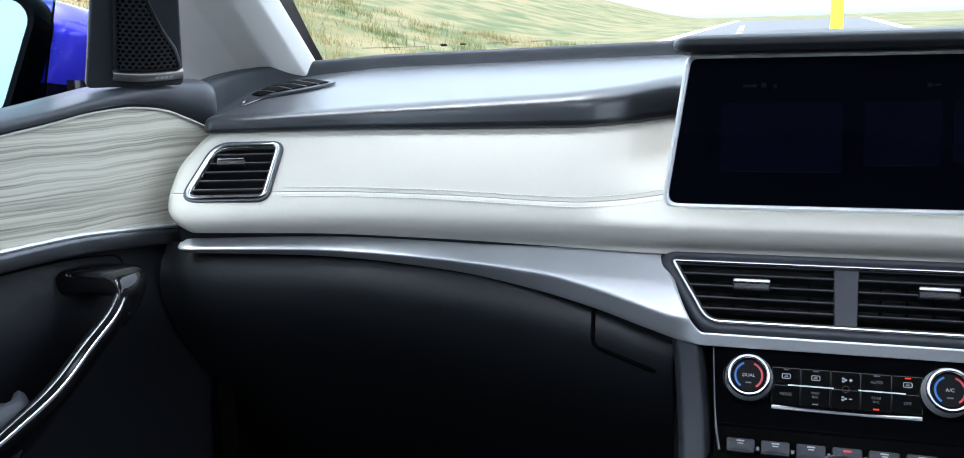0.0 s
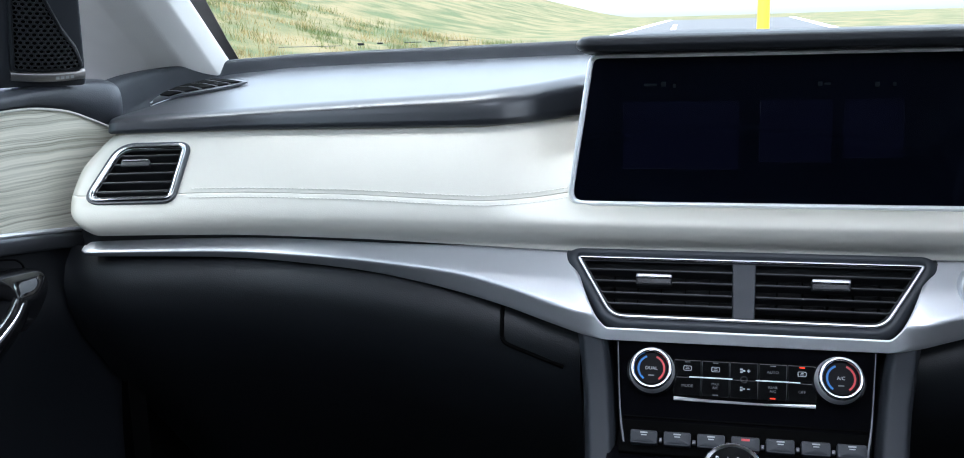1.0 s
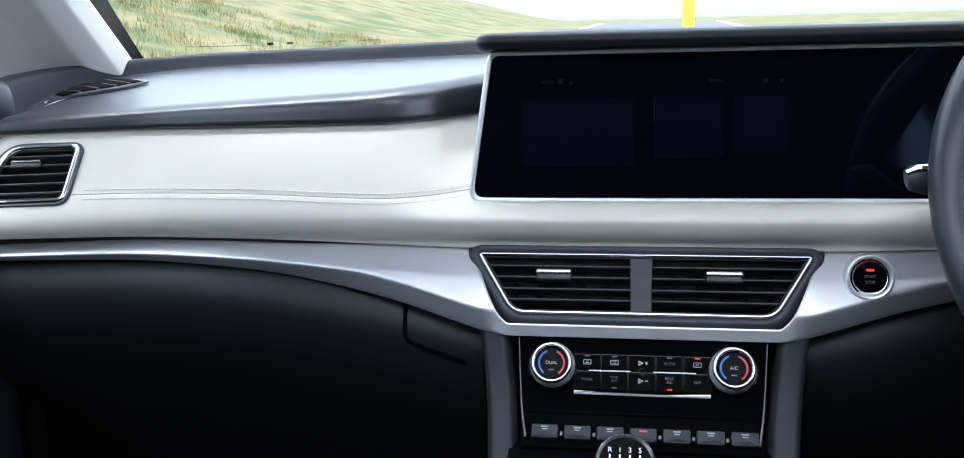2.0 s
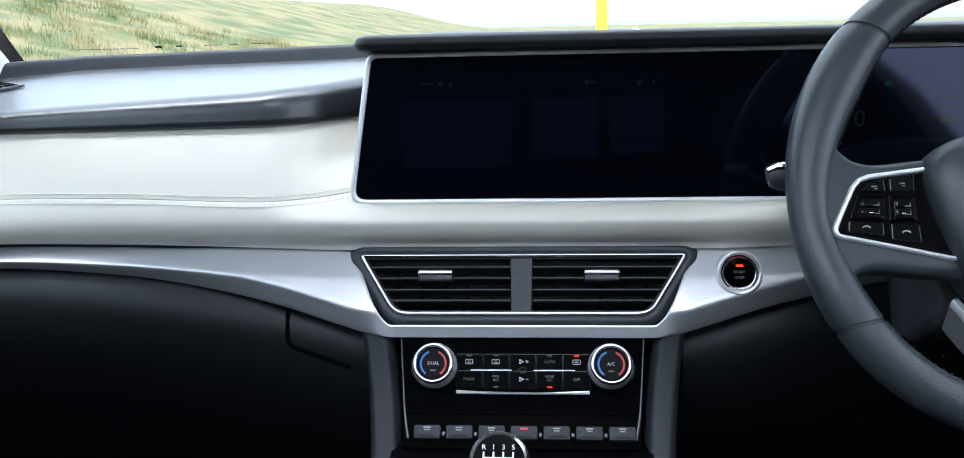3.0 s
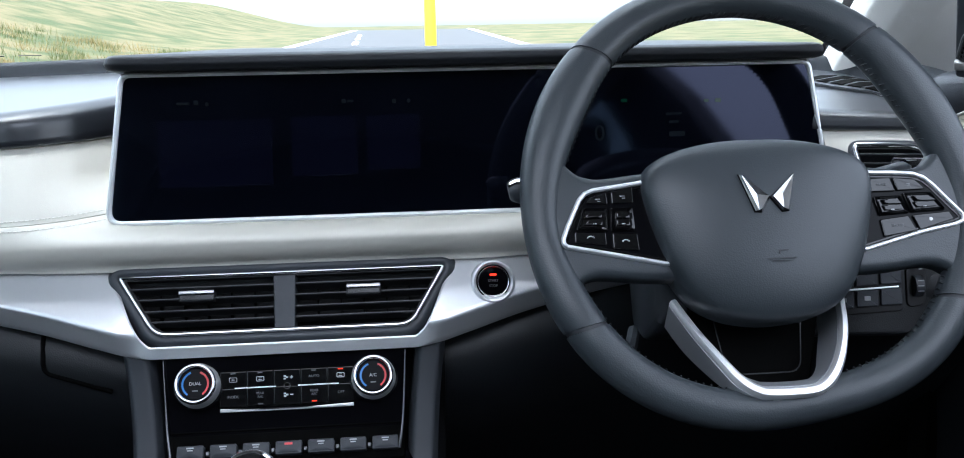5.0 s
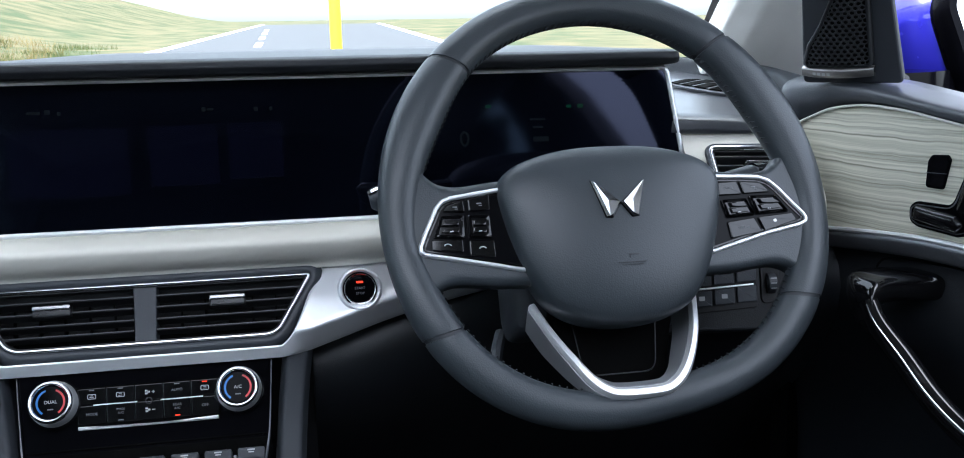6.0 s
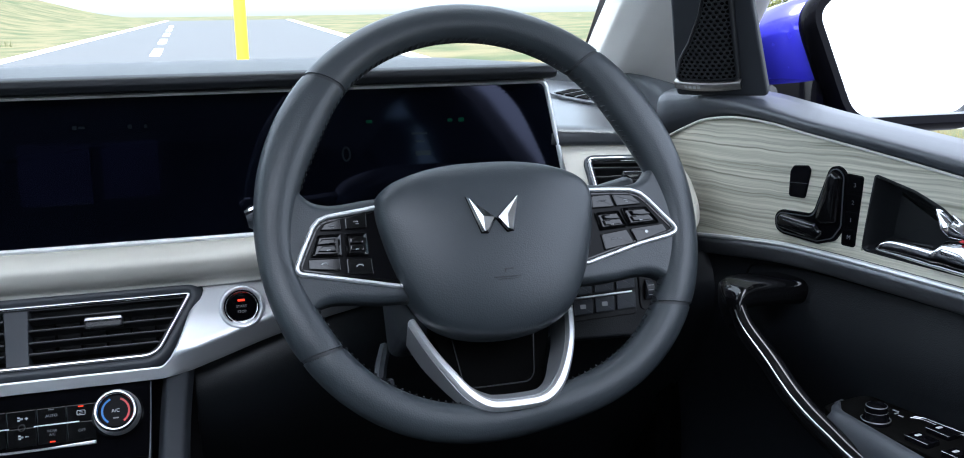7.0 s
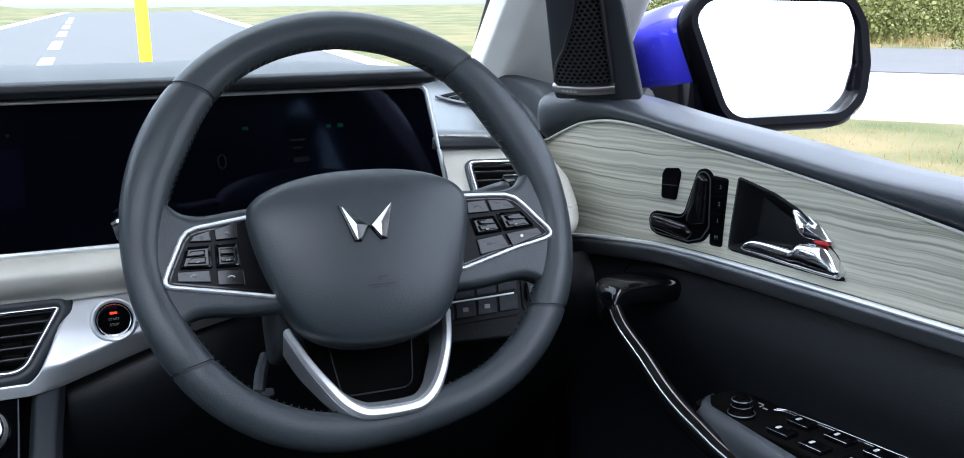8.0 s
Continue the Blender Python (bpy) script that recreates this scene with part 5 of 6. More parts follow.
# console between the seats
con = thing("centre_console", (0, -0.2, 0.40), "dark centre console with padded grey side rails", "console")
for s in (-1, 1):
    loops = []
    for t in np.linspace(0, 1, 18):
        z = 0.978 - 0.42 * t
        y = 0.024 - 0.10 * t - 0.30 * t * t
        x = 0.1375 - 0.072 * t + 0.09 * t * t
        loops.append([(s * (x + a), y + b, z) for a, b in rounded([(-0.0145, 0.03), (-0.0145, 0.0), (-0.010, -0.012), (0.008, -0.012), (0.0135, 0.0), (0.0135, 0.03)], 0.005, 3)])
    part("side_rail", loft(loops), RAIL_GREY, con, "grey padded rail", sharp=60)
rows = [[(x, y, z) for x in np.linspace(-0.118, 0.118, 8)] for y, z in ((0.02, 0.885), (-0.035, 0.872), (-0.06, 0.845), (-0.12, 0.80), (-0.30, 0.78), (-0.60, 0.77), (-0.62, 0.41))]
part("console_top", shell(rows[::-1], 0.006), PIANO, con, "gloss black console top")
for s in (-1, 1):
    part("console_side", shell([[(s * 0.128, y, z) for z in np.linspace(0.405, zt, 6)] for y, zt in ((0.30, 0.95), (0.02, 0.89), (-0.08, 0.80), (-0.62, 0.74))][::s], 0.006), SOFT, con)
part("cavity", shell([[(x, 0.05 + 0.02 * (z < 0.9), z) for x in np.linspace(-0.15, 0.15, 6)] for z in (1.062, 0.98, 0.90, 0.80)], 0.004), MATTE, con)

# gear lever
gl = thing("gear_lever", (-0.014, -0.15, 0.79), "gear lever with a chrome-ringed knob showing the shift pattern", "gear lever")
gk = Plane((-0.012, -0.152, 0.9275), (1, 0, 0), (0, 0.72, 0.69))
part("stem", tube([(-0.014, -0.155, 0.785), (-0.014, -0.155, 0.86), (-0.014, -0.154, 0.905)], lambda t: 0.026 - 0.014 * t, 16), VINYL, gl, "leather gaiter and stem", sharp=60)
kn = part("knob", loft([gk.loop(circle(r, 40), h) for r, h in ((0.011, -0.042), (0.018, -0.028), (0.0225, -0.012), (0.0232, -0.002), (0.0215, 0.004))], cap=(True, True)), HIDE, gl, "rounded dark knob", sharp=60)
part("knob_ring", loft([gk.loop(circle(r, 40), h) for r, h in ((0.0232, -0.004), (0.0238, 0.0), (0.0228, 0.0040), (0.0212, 0.0052), (0.0196, 0.0045))], cap=(False, False)), CHROME, kn, "bright chrome ring", sharp=60)
part("knob_cap", plate(gk, circle(0.0196, 36), 0.0, 0.0045, 0.001, dome=0.0015), GLOSS, kn, "domed gloss black cap")
for word, a, b in (("R", -0.0115, 0.0085), ("1", -0.004, 0.0085), ("3", 0.0035, 0.0085), ("5", 0.011, 0.0085), ("2", -0.004, -0.0085), ("4", 0.0035, -0.0085), ("6", 0.011, -0.0085)):
    letters(gk, word, 0.0058, a, b, 0.0062, WHITE_PRINT, kn)
bars(gk, [(0, 0, 0.0235, 0.0013), (-0.0115, 0.0022, 0.0013, 0.0055), (-0.004, 0, 0.0013, 0.0100), (0.0035, 0, 0.0013, 0.0100), (0.011, 0, 0.0013, 0.0100)], WHITE_PRINT, kn, 0.0062)


# ---- steering wheel ----
RAKE = radians(25)
CEN = np.array((0.410, -0.083, 1.128))
whl = Plane(CEN, (1, 0, 0), (0, math.sin(RAKE), math.cos(RAKE)))
wheel = thing("steering_wheel", CEN, "dark grey leather steering wheel with silver and gloss black spokes", "steering wheel")


def bump_at(a, c, w):
    d = (a - c + 180) % 360 - 180
    return math.exp(-(d / w) ** 2)


def rim_size(deg):
    """Outer radius and half widths (radial, along the column) of the rim."""
    r = 0.1985 + 0.0088 * bump_at(deg, 228, 33) + 0.0080 * bump_at(deg, 324, 32) - 0.0052 * bump_at(deg, 280, 20)
    grip = bump_at(deg, 153, 17) + bump_at(deg, 27, 17)
    lower = bump_at(deg, 270, 45)
    side = bump_at(deg, 190, 13) + bump_at(deg, 350, 13)
    return r, 0.0176 + 0.0035 * grip - 0.0012 * lower - 0.0025 * side, 0.0168 + 0.001 * grip - 0.0035 * side


def rim_loop(deg, shrink=0.0, sides=20):
    slant = 2.0 * (bump_at(deg, 136, 16) - bump_at(deg, 50, 16) - bump_at(deg, 216, 16) + bump_at(deg, 328, 16))
    r, w, d = rim_size(deg)
    w, d = w - shrink, d - shrink
    rc = r - rim_size(deg)[1]
    out = []
    for q in np.linspace(0, 2 * math.pi, sides, endpoint=False):
        c, s_ = math.cos(q), math.sin(q)
        c, s_ = abs(c) ** 0.9 * math.copysign(1, c), abs(s_) ** 0.9 * math.copysign(1, s_)
        rr = rc + w * c
        a = radians(deg + slant * c)
        out.append(whl.at(rr * math.cos(a), rr * math.sin(a), d * s_))
    return out


part("rim_core", loft([rim_loop(q, 0.0012, 14) for q in np.arange(0, 360, 4)], ring=True), DARK_THREAD, wheel, sharp=80)
for lo, hi in ((50.4, 135.6), (136.4, 215.6), (216.4, 327.6), (328.4, 409.6)):
    n = int((hi - lo) / 2) + 2
    seg = [rim_loop(lo, 0.0025)] + [rim_loop(q, 0.0005 * math.exp(-min(q - lo, hi - q) / 0.4)) for q in np.linspace(lo + 0.15, hi - 0.15, n)] + [rim_loop(hi, 0.0025)]
    part("rim", loft(seg), HIDE, wheel, "leather-wrapped rim", sharp=70)
sts = []
for q in np.arange(0, 360, 2.1):
    if 168 < q < 204 or 336 < q or q < 14:
        continue
    a = radians(q)
    r, w, d = rim_size(q)
    ri = r - 2 * w
    b = radians(q + 0.9)
    line = [((0.0002, a, 0.0060), (-0.0006, (a + b) / 2, 0.0022), (0.0002, b, -0.0026))]
    sts += [tube([whl.at((ri + e) * math.cos(k), (ri + e) * math.sin(k), h) for e, k, h in p], lambda t: 0.0004 + 0.0006 * math.sin(math.pi * t), 6) for p in line]
part("stitching", join(sts), DARK_THREAD, wheel, "dark stitches along the inner edge", kind="stuff")

# side spokes with their key pads
SPOKE_TOP = curve((0.070, 0.0195), (0.102, 0.0175), (0.134, 0.0145), (0.148, 0.0172), (0.157, 0.0235), (0.163, 0.0310), (0.170, 0.0420), (0.179, 0.050))
SPOKE_LOW = curve((0.070, -0.0745), (0.102, -0.0735), (0.140, -0.0700), (0.150, -0.0720), (0.160, -0.0775), (0.170, -0.0800), (0.179, -0.0700))
PADS = {-1: [(-0.080, 0.0125), (-0.1048, 0.0088), (-0.1408, 0.0042), (-0.1483, 0.0014), (-0.1539, -0.0047), (-0.1650, -0.0271), (-0.1694, -0.0372), (-0.1693, -0.0424), (-0.1656, -0.0457), (-0.1307, -0.0530), (-0.080, -0.0640)],
        1: [(0.080, 0.0128), (0.1183, 0.0113), (0.1368, 0.0099), (0.1467, 0.0060), (0.1542, -0.0012), (0.1662, -0.0161), (0.1749, -0.0262), (0.1775, -0.0314), (0.1754, -0.0358), (0.1678, -0.0387), (0.1375, -0.0442), (0.080, -0.0590)]}
PAD_KEYS = {-1: [[(-0.1476, -0.0087), (-0.1425, -0.0032), (-0.1292, 0.0004), (-0.1286, -0.0097)], [(-0.1255, -0.0094), (-0.1255, 0.0008), (-0.1068, 0.0051), (-0.1072, -0.0093)],
             [(-0.1567, -0.0307), (-0.1495, -0.0123), (-0.1294, -0.0123), (-0.1302, -0.0323)], [(-0.1277, -0.0324), (-0.1268, -0.0125), (-0.1081, -0.0130), (-0.1076, -0.0331)],
             [(-0.1586, -0.0410), (-0.1583, -0.0322), (-0.1324, -0.0332), (-0.1324, -0.0441)], [(-0.1275, -0.0470), (-0.1273, -0.0340), (-0.1062, -0.0353), (-0.1056, -0.0494)]],
        1: [[(0.0967, -0.0068), (0.0975, 0.0049), (0.1155, 0.0052), (0.1186, -0.0068)], [(0.1205, -0.0064), (0.1178, 0.0051), (0.1373, 0.0030), (0.1457, -0.0059)],
            [(0.1018, -0.0278), (0.0983, -0.0109), (0.1215, -0.0104), (0.1280, -0.0264)], [(0.1298, -0.0260), (0.1248, -0.0083), (0.1488, -0.0084), (0.1604, -0.0248)],
            [(0.1026, -0.0460), (0.1012, -0.0311), (0.1264, -0.0286), (0.1322, -0.0417)], [(0.1346, -0.0413), (0.1300, -0.0282), (0.1631, -0.0261), (0.1665, -0.0330)]]}


pw = Plane(whl.at(0, 0, 0.010), whl.u, whl.v)
for s in (-1, 1):
    pad = rounded(ccw(PADS[s]), 0.005, 5)
    loops = []
    for a in np.linspace(0.072, 0.179, 44):
        sec = rounded([(SPOKE_LOW(a), -0.012), (SPOKE_TOP(a), -0.012), (SPOKE_TOP(a), 0.0085), (SPOKE_LOW(a), 0.0085)], [0.003, 0.003, 0.009, 0.009], 6)
        loops.append([whl.at(s * a, b, h) for b, h in sec])
    sp = part("spoke", loft(loops), HIDE, wheel, "dark side spoke", sharp=60)
    part("pad_frame", border(pw, pad, [(-0.0036, -0.008), (-0.0036, 0.0002), (-0.0026, 0.0018), (-0.0010, 0.0018), (0.0003, 0.0002), (0.0003, -0.010)]), SATIN, sp, "polished silver frame of the key pad", sharp=60)
    bed = part("pad_bed", plate(pw, grow(pad, -0.0030), -0.008, -0.0012, 0.0005), KEY_BLACK, sp, "gloss black key pad")
    part("pad_lip", border(pw, grow(pad, -0.0052), [(-0.0006, -0.0016), (-0.0006, -0.0004), (0.0006, -0.0004), (0.0006, -0.0016)]), GLOSS, sp)
    for i, ko in enumerate(PAD_KEYS[s]):
        ko = ccw(ko)
        c = ko.mean(0)
        key = part("key", plate(pw, rounded(ko, 0.0012, 4), -0.004, 0.0008, 0.0009), GLOSS, sp, sharp=50)
        if i in (2, 3):
            # a raised collar with a two-way rocker in its middle
            part("collar", border(pw, rounded(grow(ko, -0.0009), 0.0008, 3), [(-0.0034, 0.0004), (-0.0026, 0.0004), (0.0, 0.0026), (0.0004, 0.0006)]), GLOSS, key, sharp=30)
            ro = c + (ko - c) * 0.56
            up = ro.copy()
            up[:, 1] = np.maximum(up[:, 1], c[1] + 0.0004)
            dn = ro.copy()
            dn[:, 1] = np.minimum(dn[:, 1], c[1] - 0.0004)
            part("rocker", plate(pw, up, 0.000, 0.0036, 0.0010, steps=2), GLOSS, key, sharp=40)
            part("rocker", plate(pw, dn, 0.000, 0.0026, 0.0008, steps=2), GLOSS, key, sharp=40)
            bars(pw, [(c[0], c[1] - 0.0045, 0.0030, 0.0008)], PRINT, key, 0.0030)
        elif s > 0 and i == 4:
            letters(pw, "RESUME", 0.0030, c[0], c[1], 0.0010, DIM_PRINT, key)
        elif s > 0 and i == 0:
            letters(pw, "CRUISE", 0.0026, c[0], c[1], 0.0010, DIM_PRINT, key)
        elif s < 0 and i in (4, 5):
            arc = [(c[0] + 0.0030 * math.cos(q), c[1] - 0.0010 + 0.0022 * math.sin(q)) for q in np.linspace(0.3, 2.84, 9)]
            part("call_icon", tube([pw.at(a, b, 0.0010) for a, b in arc], 0.0006, 5), PRINT, key)
        elif s > 0 and i == 5:
            part("dot_icon", plate(pw, circle(0.0016, 14, c[0] - 0.003, c[1]), 0.0006, 0.0011, 0.0001, steps=1), WHITE_PRINT, key)
        else:
            bars(pw, [(c[0], c[1], 0.0042, 0.0010), (c[0] + 0.001, c[1] - 0.0018, 0.0026, 0.0008)], DIM_PRINT, key, 0.0010)

# hub with the emblem
HUB = [(0.0, 0.0420), (0.028, 0.0412), (0.055, 0.0372), (0.078, 0.0300), (0.092, 0.0215), (0.0985, 0.0110), (0.0985, -0.002), (0.0955, -0.019), (0.0910, -0.037), (0.0850, -0.055),
       (0.0775, -0.072), (0.0680, -0.088), (0.0560, -0.1000), (0.039, -0.1085), (0.020, -0.1130)]
HUB = HUB + [(0.0, -0.1145)] + [(-a, b) for a, b in HUB[:0:-1]]
c0 = np.array((0.0, -0.032))
dense = flowing(HUB[::-1], 720) - c0
ang = np.linspace(-math.pi, math.pi, 144, endpoint=False)
da = np.arctan2(dense[:, 1], dense[:, 0])
order_ = np.argsort(da)
reach = np.interp(ang, da[order_], np.hypot(dense[:, 0], dense[:, 1])[order_], period=2 * math.pi)
wave = np.fft.rfft(reach)


def hub_loop(scale, keep, h):
    """The hub's outline scaled about its middle; keep: how many waves of its shape remain."""
    k = np.arange(len(wave))
    r = np.fft.irfft(wave * np.exp(-(k / keep) ** 2), len(ang)) * scale
    return whl.loop(np.stack([r * np.cos(ang), r * np.sin(ang)], 1) + c0 - (0.0012, 0), h)


loops = []
for sc, keep, h in ((0.94, 40, -0.030), (0.985, 40, -0.016), (1.0, 40, -0.004), (1.0, 40, 0.0055), (0.993, 36, 0.0115), (0.978, 30, 0.0165), (0.955, 24, 0.0205), (0.925, 18, 0.0230), (0.885, 14, 0.0250), (0.82, 10, 0.0273), (0.72, 7, 0.0297),
                    (0.58, 5, 0.0321), (0.42, 4, 0.0338), (0.24, 3, 0.0348), (0.08, 2, 0.0352)):
    loops.append(hub_loop(sc, keep, h))
hub = part("hub_cover", loft(loops), HIDE, wheel, "rounded dark airbag cover", sharp=80)
em = Plane(whl.at(-0.0018, -0.0115, 0.0352), whl.u, whl.v - whl.n * 0.07)
for s in (-1, 1):
    tip_, foot_out, foot_in, mid_in = (np.array((s * a, b)) for a, b in ((0.0232, 0.0160), (0.0140, -0.0155), (0.0086, -0.0160), (0.0004, -0.0040)))
    ring_ = ccw([tip_, foot_out, foot_in, mid_in])
    # the emblem's shadow, built as a slightly larger black plate
    part("emblem_shadow", plate(em, grow(ring_, 0.0005), -0.004, 0.0006, 0.0004, steps=1), KEY_BLACK, hub, "black plate drawing the emblem's shadow on the hub")
    # a bright outer rib and a hollow inner facet meet along a slanting ridge
    ridge_top, ridge_low = tip_ * 0.93 + mid_in * 0.07, foot_out * 0.62 + foot_in * 0.38
    dip = (tip_ + foot_in + mid_in) / 3
    pts_ = [em.at(*tip_, 0.0010), em.at(*foot_out, 0.0010), em.at(*foot_in, 0.0010), em.at(*mid_in, 0.0010), em.at(*ridge_top, 0.0034), em.at(*ridge_low, 0.0040), em.at(*dip, 0.0012), em.at(*(mid_in * 0.86 + dip * 0.14), 0.0034), em.at(*(foot_in * 0.86 + dip * 0.14), 0.0034)]
    fs = [(0, 1, 5, 4), (1, 2, 8, 5), (2, 3, 7, 8), (3, 0, 4, 7), (4, 5, 6), (5, 8, 6), (8, 7, 6), (7, 4, 6), (0, 3, 2, 1)]
    bm = bmesh.new()
    vs = [bm.verts.new(p) for p in pts_]
    for f in fs:
        bm.faces.new([vs[i] for i in f])
    bmesh.ops.recalc_face_normals(bm, faces=bm.faces)
    part("emblem", bm, EMBLEM, hub, "polished chrome emblem half", sharp=5)
bars(whl, [(0.004, -0.0590, 0.0085, 0.0010), (0.0005, -0.0605, 0.0010, 0.0030), (0.002, -0.0655, 0.024, 0.0009), (0.002, -0.0675, 0.018, 0.0007)], DARK_THREAD, hub, 0.0350, "embossed_mark")

# lower silver spoke
leg = [(-0.0730, -0.088, -0.026), (-0.0625, -0.117, -0.006), (-0.0500, -0.141, 0.008), (-0.0390, -0.1570, 0.0135), (-0.0270, -0.1665, 0.0165), (-0.014, -0.1695, 0.0175)]
leg = leg + [(-a, b, h) for a, b, h in leg[::-1]]
pts = spline([whl.at(a + 0.0005, b, h) for a, b, h in leg], 90)
loops, loops2 = [], []
for i, p in enumerate(pts):
    t = pts[min(i + 1, 89)] - pts[max(i - 1, 0)]
    t /= np.linalg.norm(t)
    side = np.cross(t, whl.n)
    side /= np.linalg.norm(side)
    nn = np.cross(side, t)
    arm_ = abs(2 * i / 89 - 1)
    w = 0.0050 - 0.0012 * ease(0.3, 0.9, arm_)
    deep = 0.010 + 0.017 * ease(0.25, 0.85, arm_)
    loops.append([p + side * a + nn * b for a, b in ((-w, -0.002), (-0.92 * w, 0.0020), (-0.55 * w, 0.0042), (0.35 * w, 0.0046), (0.88 * w, 0.0022), (w, -0.002))])
    loops2.append([p + side * a + nn * b for a, b in ((-w - 0.0045, -deep), (-w - 0.0003, -0.0016), (w + 0.0003, -0.0016), (w + 0.0045, -deep))])
low = part("lower_spoke", loft(loops2), ALLOY, wheel, "grey satin lower spoke", sharp=50)
part("bright_face", loft(loops), SATIN, low, "polished silver face of the lower spoke", sharp=40)
# dull black puts the shade below the hub into the infill's colour
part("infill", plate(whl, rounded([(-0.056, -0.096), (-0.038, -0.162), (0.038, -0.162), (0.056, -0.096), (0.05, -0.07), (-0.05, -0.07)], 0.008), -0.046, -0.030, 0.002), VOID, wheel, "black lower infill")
part("infill_line", border(whl, rounded([(-0.040, -0.088), (-0.032, -0.150), (0.032, -0.150), (0.040, -0.088)], 0.012), [(-0.0006, -0.0302), (-0.0004, -0.0292), (0.0004, -0.0292), (0.0006, -0.0302)]), SOFT, wheel)
part("boss", loft([whl.loop(circle(r, 28, 0, -0.03), h) for r, h in ((0.060, -0.026), (0.052, -0.040), (0.040, -0.065))]), MATTE, wheel)

# ---- steering column with its stalks ----
col = thing("steering_column", (0.403, 0.0, 1.06), "dark plastic steering column shroud with two stalks", "steering column")
loops = []
for h, w, t_, lo in ((-0.050, 0.070, 0.020, -0.090), (-0.060, 0.080, 0.026, -0.102), (-0.11, 0.082, 0.026, -0.108), (-0.17, 0.072, 0.022, -0.090)):
    loops.append(whl.loop(rounded([(-w, lo), (w, lo), (w, t_ - 0.03), (w * 0.7, t_ - 0.012), (-w * 0.7, t_ - 0.012), (-w, t_ - 0.03)], 0.012, 4), h))
part("shroud", loft(loops), RAIL_GREY, col, sharp=50)
tip = np.array((0.207, -0.035, 1.128))
root = whl.at(-0.05, -0.060, -0.070)
st = part("stalk", tube(spline([root, root * 0.5 + tip * 0.5 + (0, 0, 0.002), tip + (0.016, 0, 0.0)], 14), lambda t: 0.0075 + 0.004 * t, 14, flat=0.8), SOFT, col, "dark wiper stalk", sharp=60)
part("stalk_tip", tube([tip + (0.020, 0.002, -0.001), tip + (0.012, 0.001, 0), tip + (0.004, 0, 0.0008), tip], lambda t: 0.0112 - 0.004 * t * t, 14, flat=1.1), SLATE, st, sharp=60)
part("stalk_edge", tube([tip + (0.016, -0.006, 0.010), tip + (0.006, -0.006, 0.0095), tip + (-0.0005, -0.004, 0.006)], 0.003, 8), CHROME, st)
tip2 = whl.at(0.160, 0.026, -0.032)
root2 = whl.at(0.05, 0.0, -0.075)
st = part("stalk", tube(spline([root2, root2 * 0.45 + tip2 * 0.55 + (0, 0, 0.004), tip2], 16), lambda t: 0.0078 + 0.003 * t, 14, flat=0.75), SLATE, col, "dark light stalk", sharp=60)
part("stalk_edge", tube([tip2 - (0.006, 0.002, 0), tip2 + (0.004, 0.0, 0.0)], 0.0105, 12, flat=0.8), CHROME, st)
part("lever", tube(spline([(0.330, 0.00, 0.985), (0.322, -0.02, 0.975), (0.318, -0.03, 0.962)], 8), 0.006, 8), SLATE, col, "small column lever")
part("lever_foot", plate(Plane((0.318, -0.03, 0.96), (1, 0, 0), (0, 0.3, 1)), rect(-0.014, -0.004, 0.014, 0.003, 0.002), -0.01, 0.002, 0.001), SLATE, col)

# ---- driver's switch panel ----
kp = Plane((0.575, 0.004, 1.010), (1, -0.10, 0), (0, 0.25, 1))
v = thing("switch_cluster", kp.o, "dark switch panel with two rows of keys and a thumbwheel", "switches")
part("base", plate(kp, rounded([(-0.085, -0.042), (0.042, -0.042), (0.062, -0.010), (0.058, 0.034), (0.035, 0.041), (-0.085, 0.030)], 0.012), -0.03, 0.0, 0.004), SOFT, v)
part("bezel", plate(kp, rounded([(-0.075, -0.024), (0.022, -0.018), (0.020, 0.031), (-0.075, 0.024)], 0.004), -0.004, 0.0018, 0.001), MATTE, v)
for r in range(2):
    for c in range(4):
        a = -0.060 + 0.0235 * c
        b = -0.0085 + 0.0205 * r + 0.0016 * c
        k = part("key", plate(kp, rounded([(a - 0.0105, b - 0.0090), (a + 0.0105, b - 0.0080), (a + 0.0105, b + 0.0085), (a - 0.0105, b + 0.0075)], 0.0015), 0.0, 0.0042, 0.0012), SLATE, v)
        if r == 0 and c in (1, 2):
            bars(kp, [(a, b, 0.006, 0.0045)], PRINT, k, 0.0044)
part("bright_line", tube([kp.at(-0.070, 0.0008, 0.005), kp.at(-0.02, 0.0036, 0.005), kp.at(0.017, 0.0058, 0.005)], 0.0010, 6), SATIN, v)
part("dial_bezel", plate(kp, rounded([(0.026, -0.016), (0.044, -0.012), (0.046, 0.030), (0.026, 0.034)], 0.007), -0.004, 0.0022, 0.001), MATTE, v)
part("thumbwheel", tube([kp.at(0.032, 0.006, 0.001), kp.at(0.040, 0.006, 0.001)], 0.0105, 20), SLATE, v, "ribbed thumbwheel")
bars(kp, [(0.036, 0.024, 0.004, 0.004), (0.036, 0.011, 0.006, 0.0008), (0.036, 0.006, 0.006, 0.0008), (0.036, 0.001, 0.006, 0.0008)], PRINT, v, 0.0118)


# ---- on the driver's door ----
def on_door(y, z):
    n_ = 0.28 + 0.36 * y
    return Plane((door_x(y), y, z), (n_ * 1.0, -1, 0), (0, 0, 1))


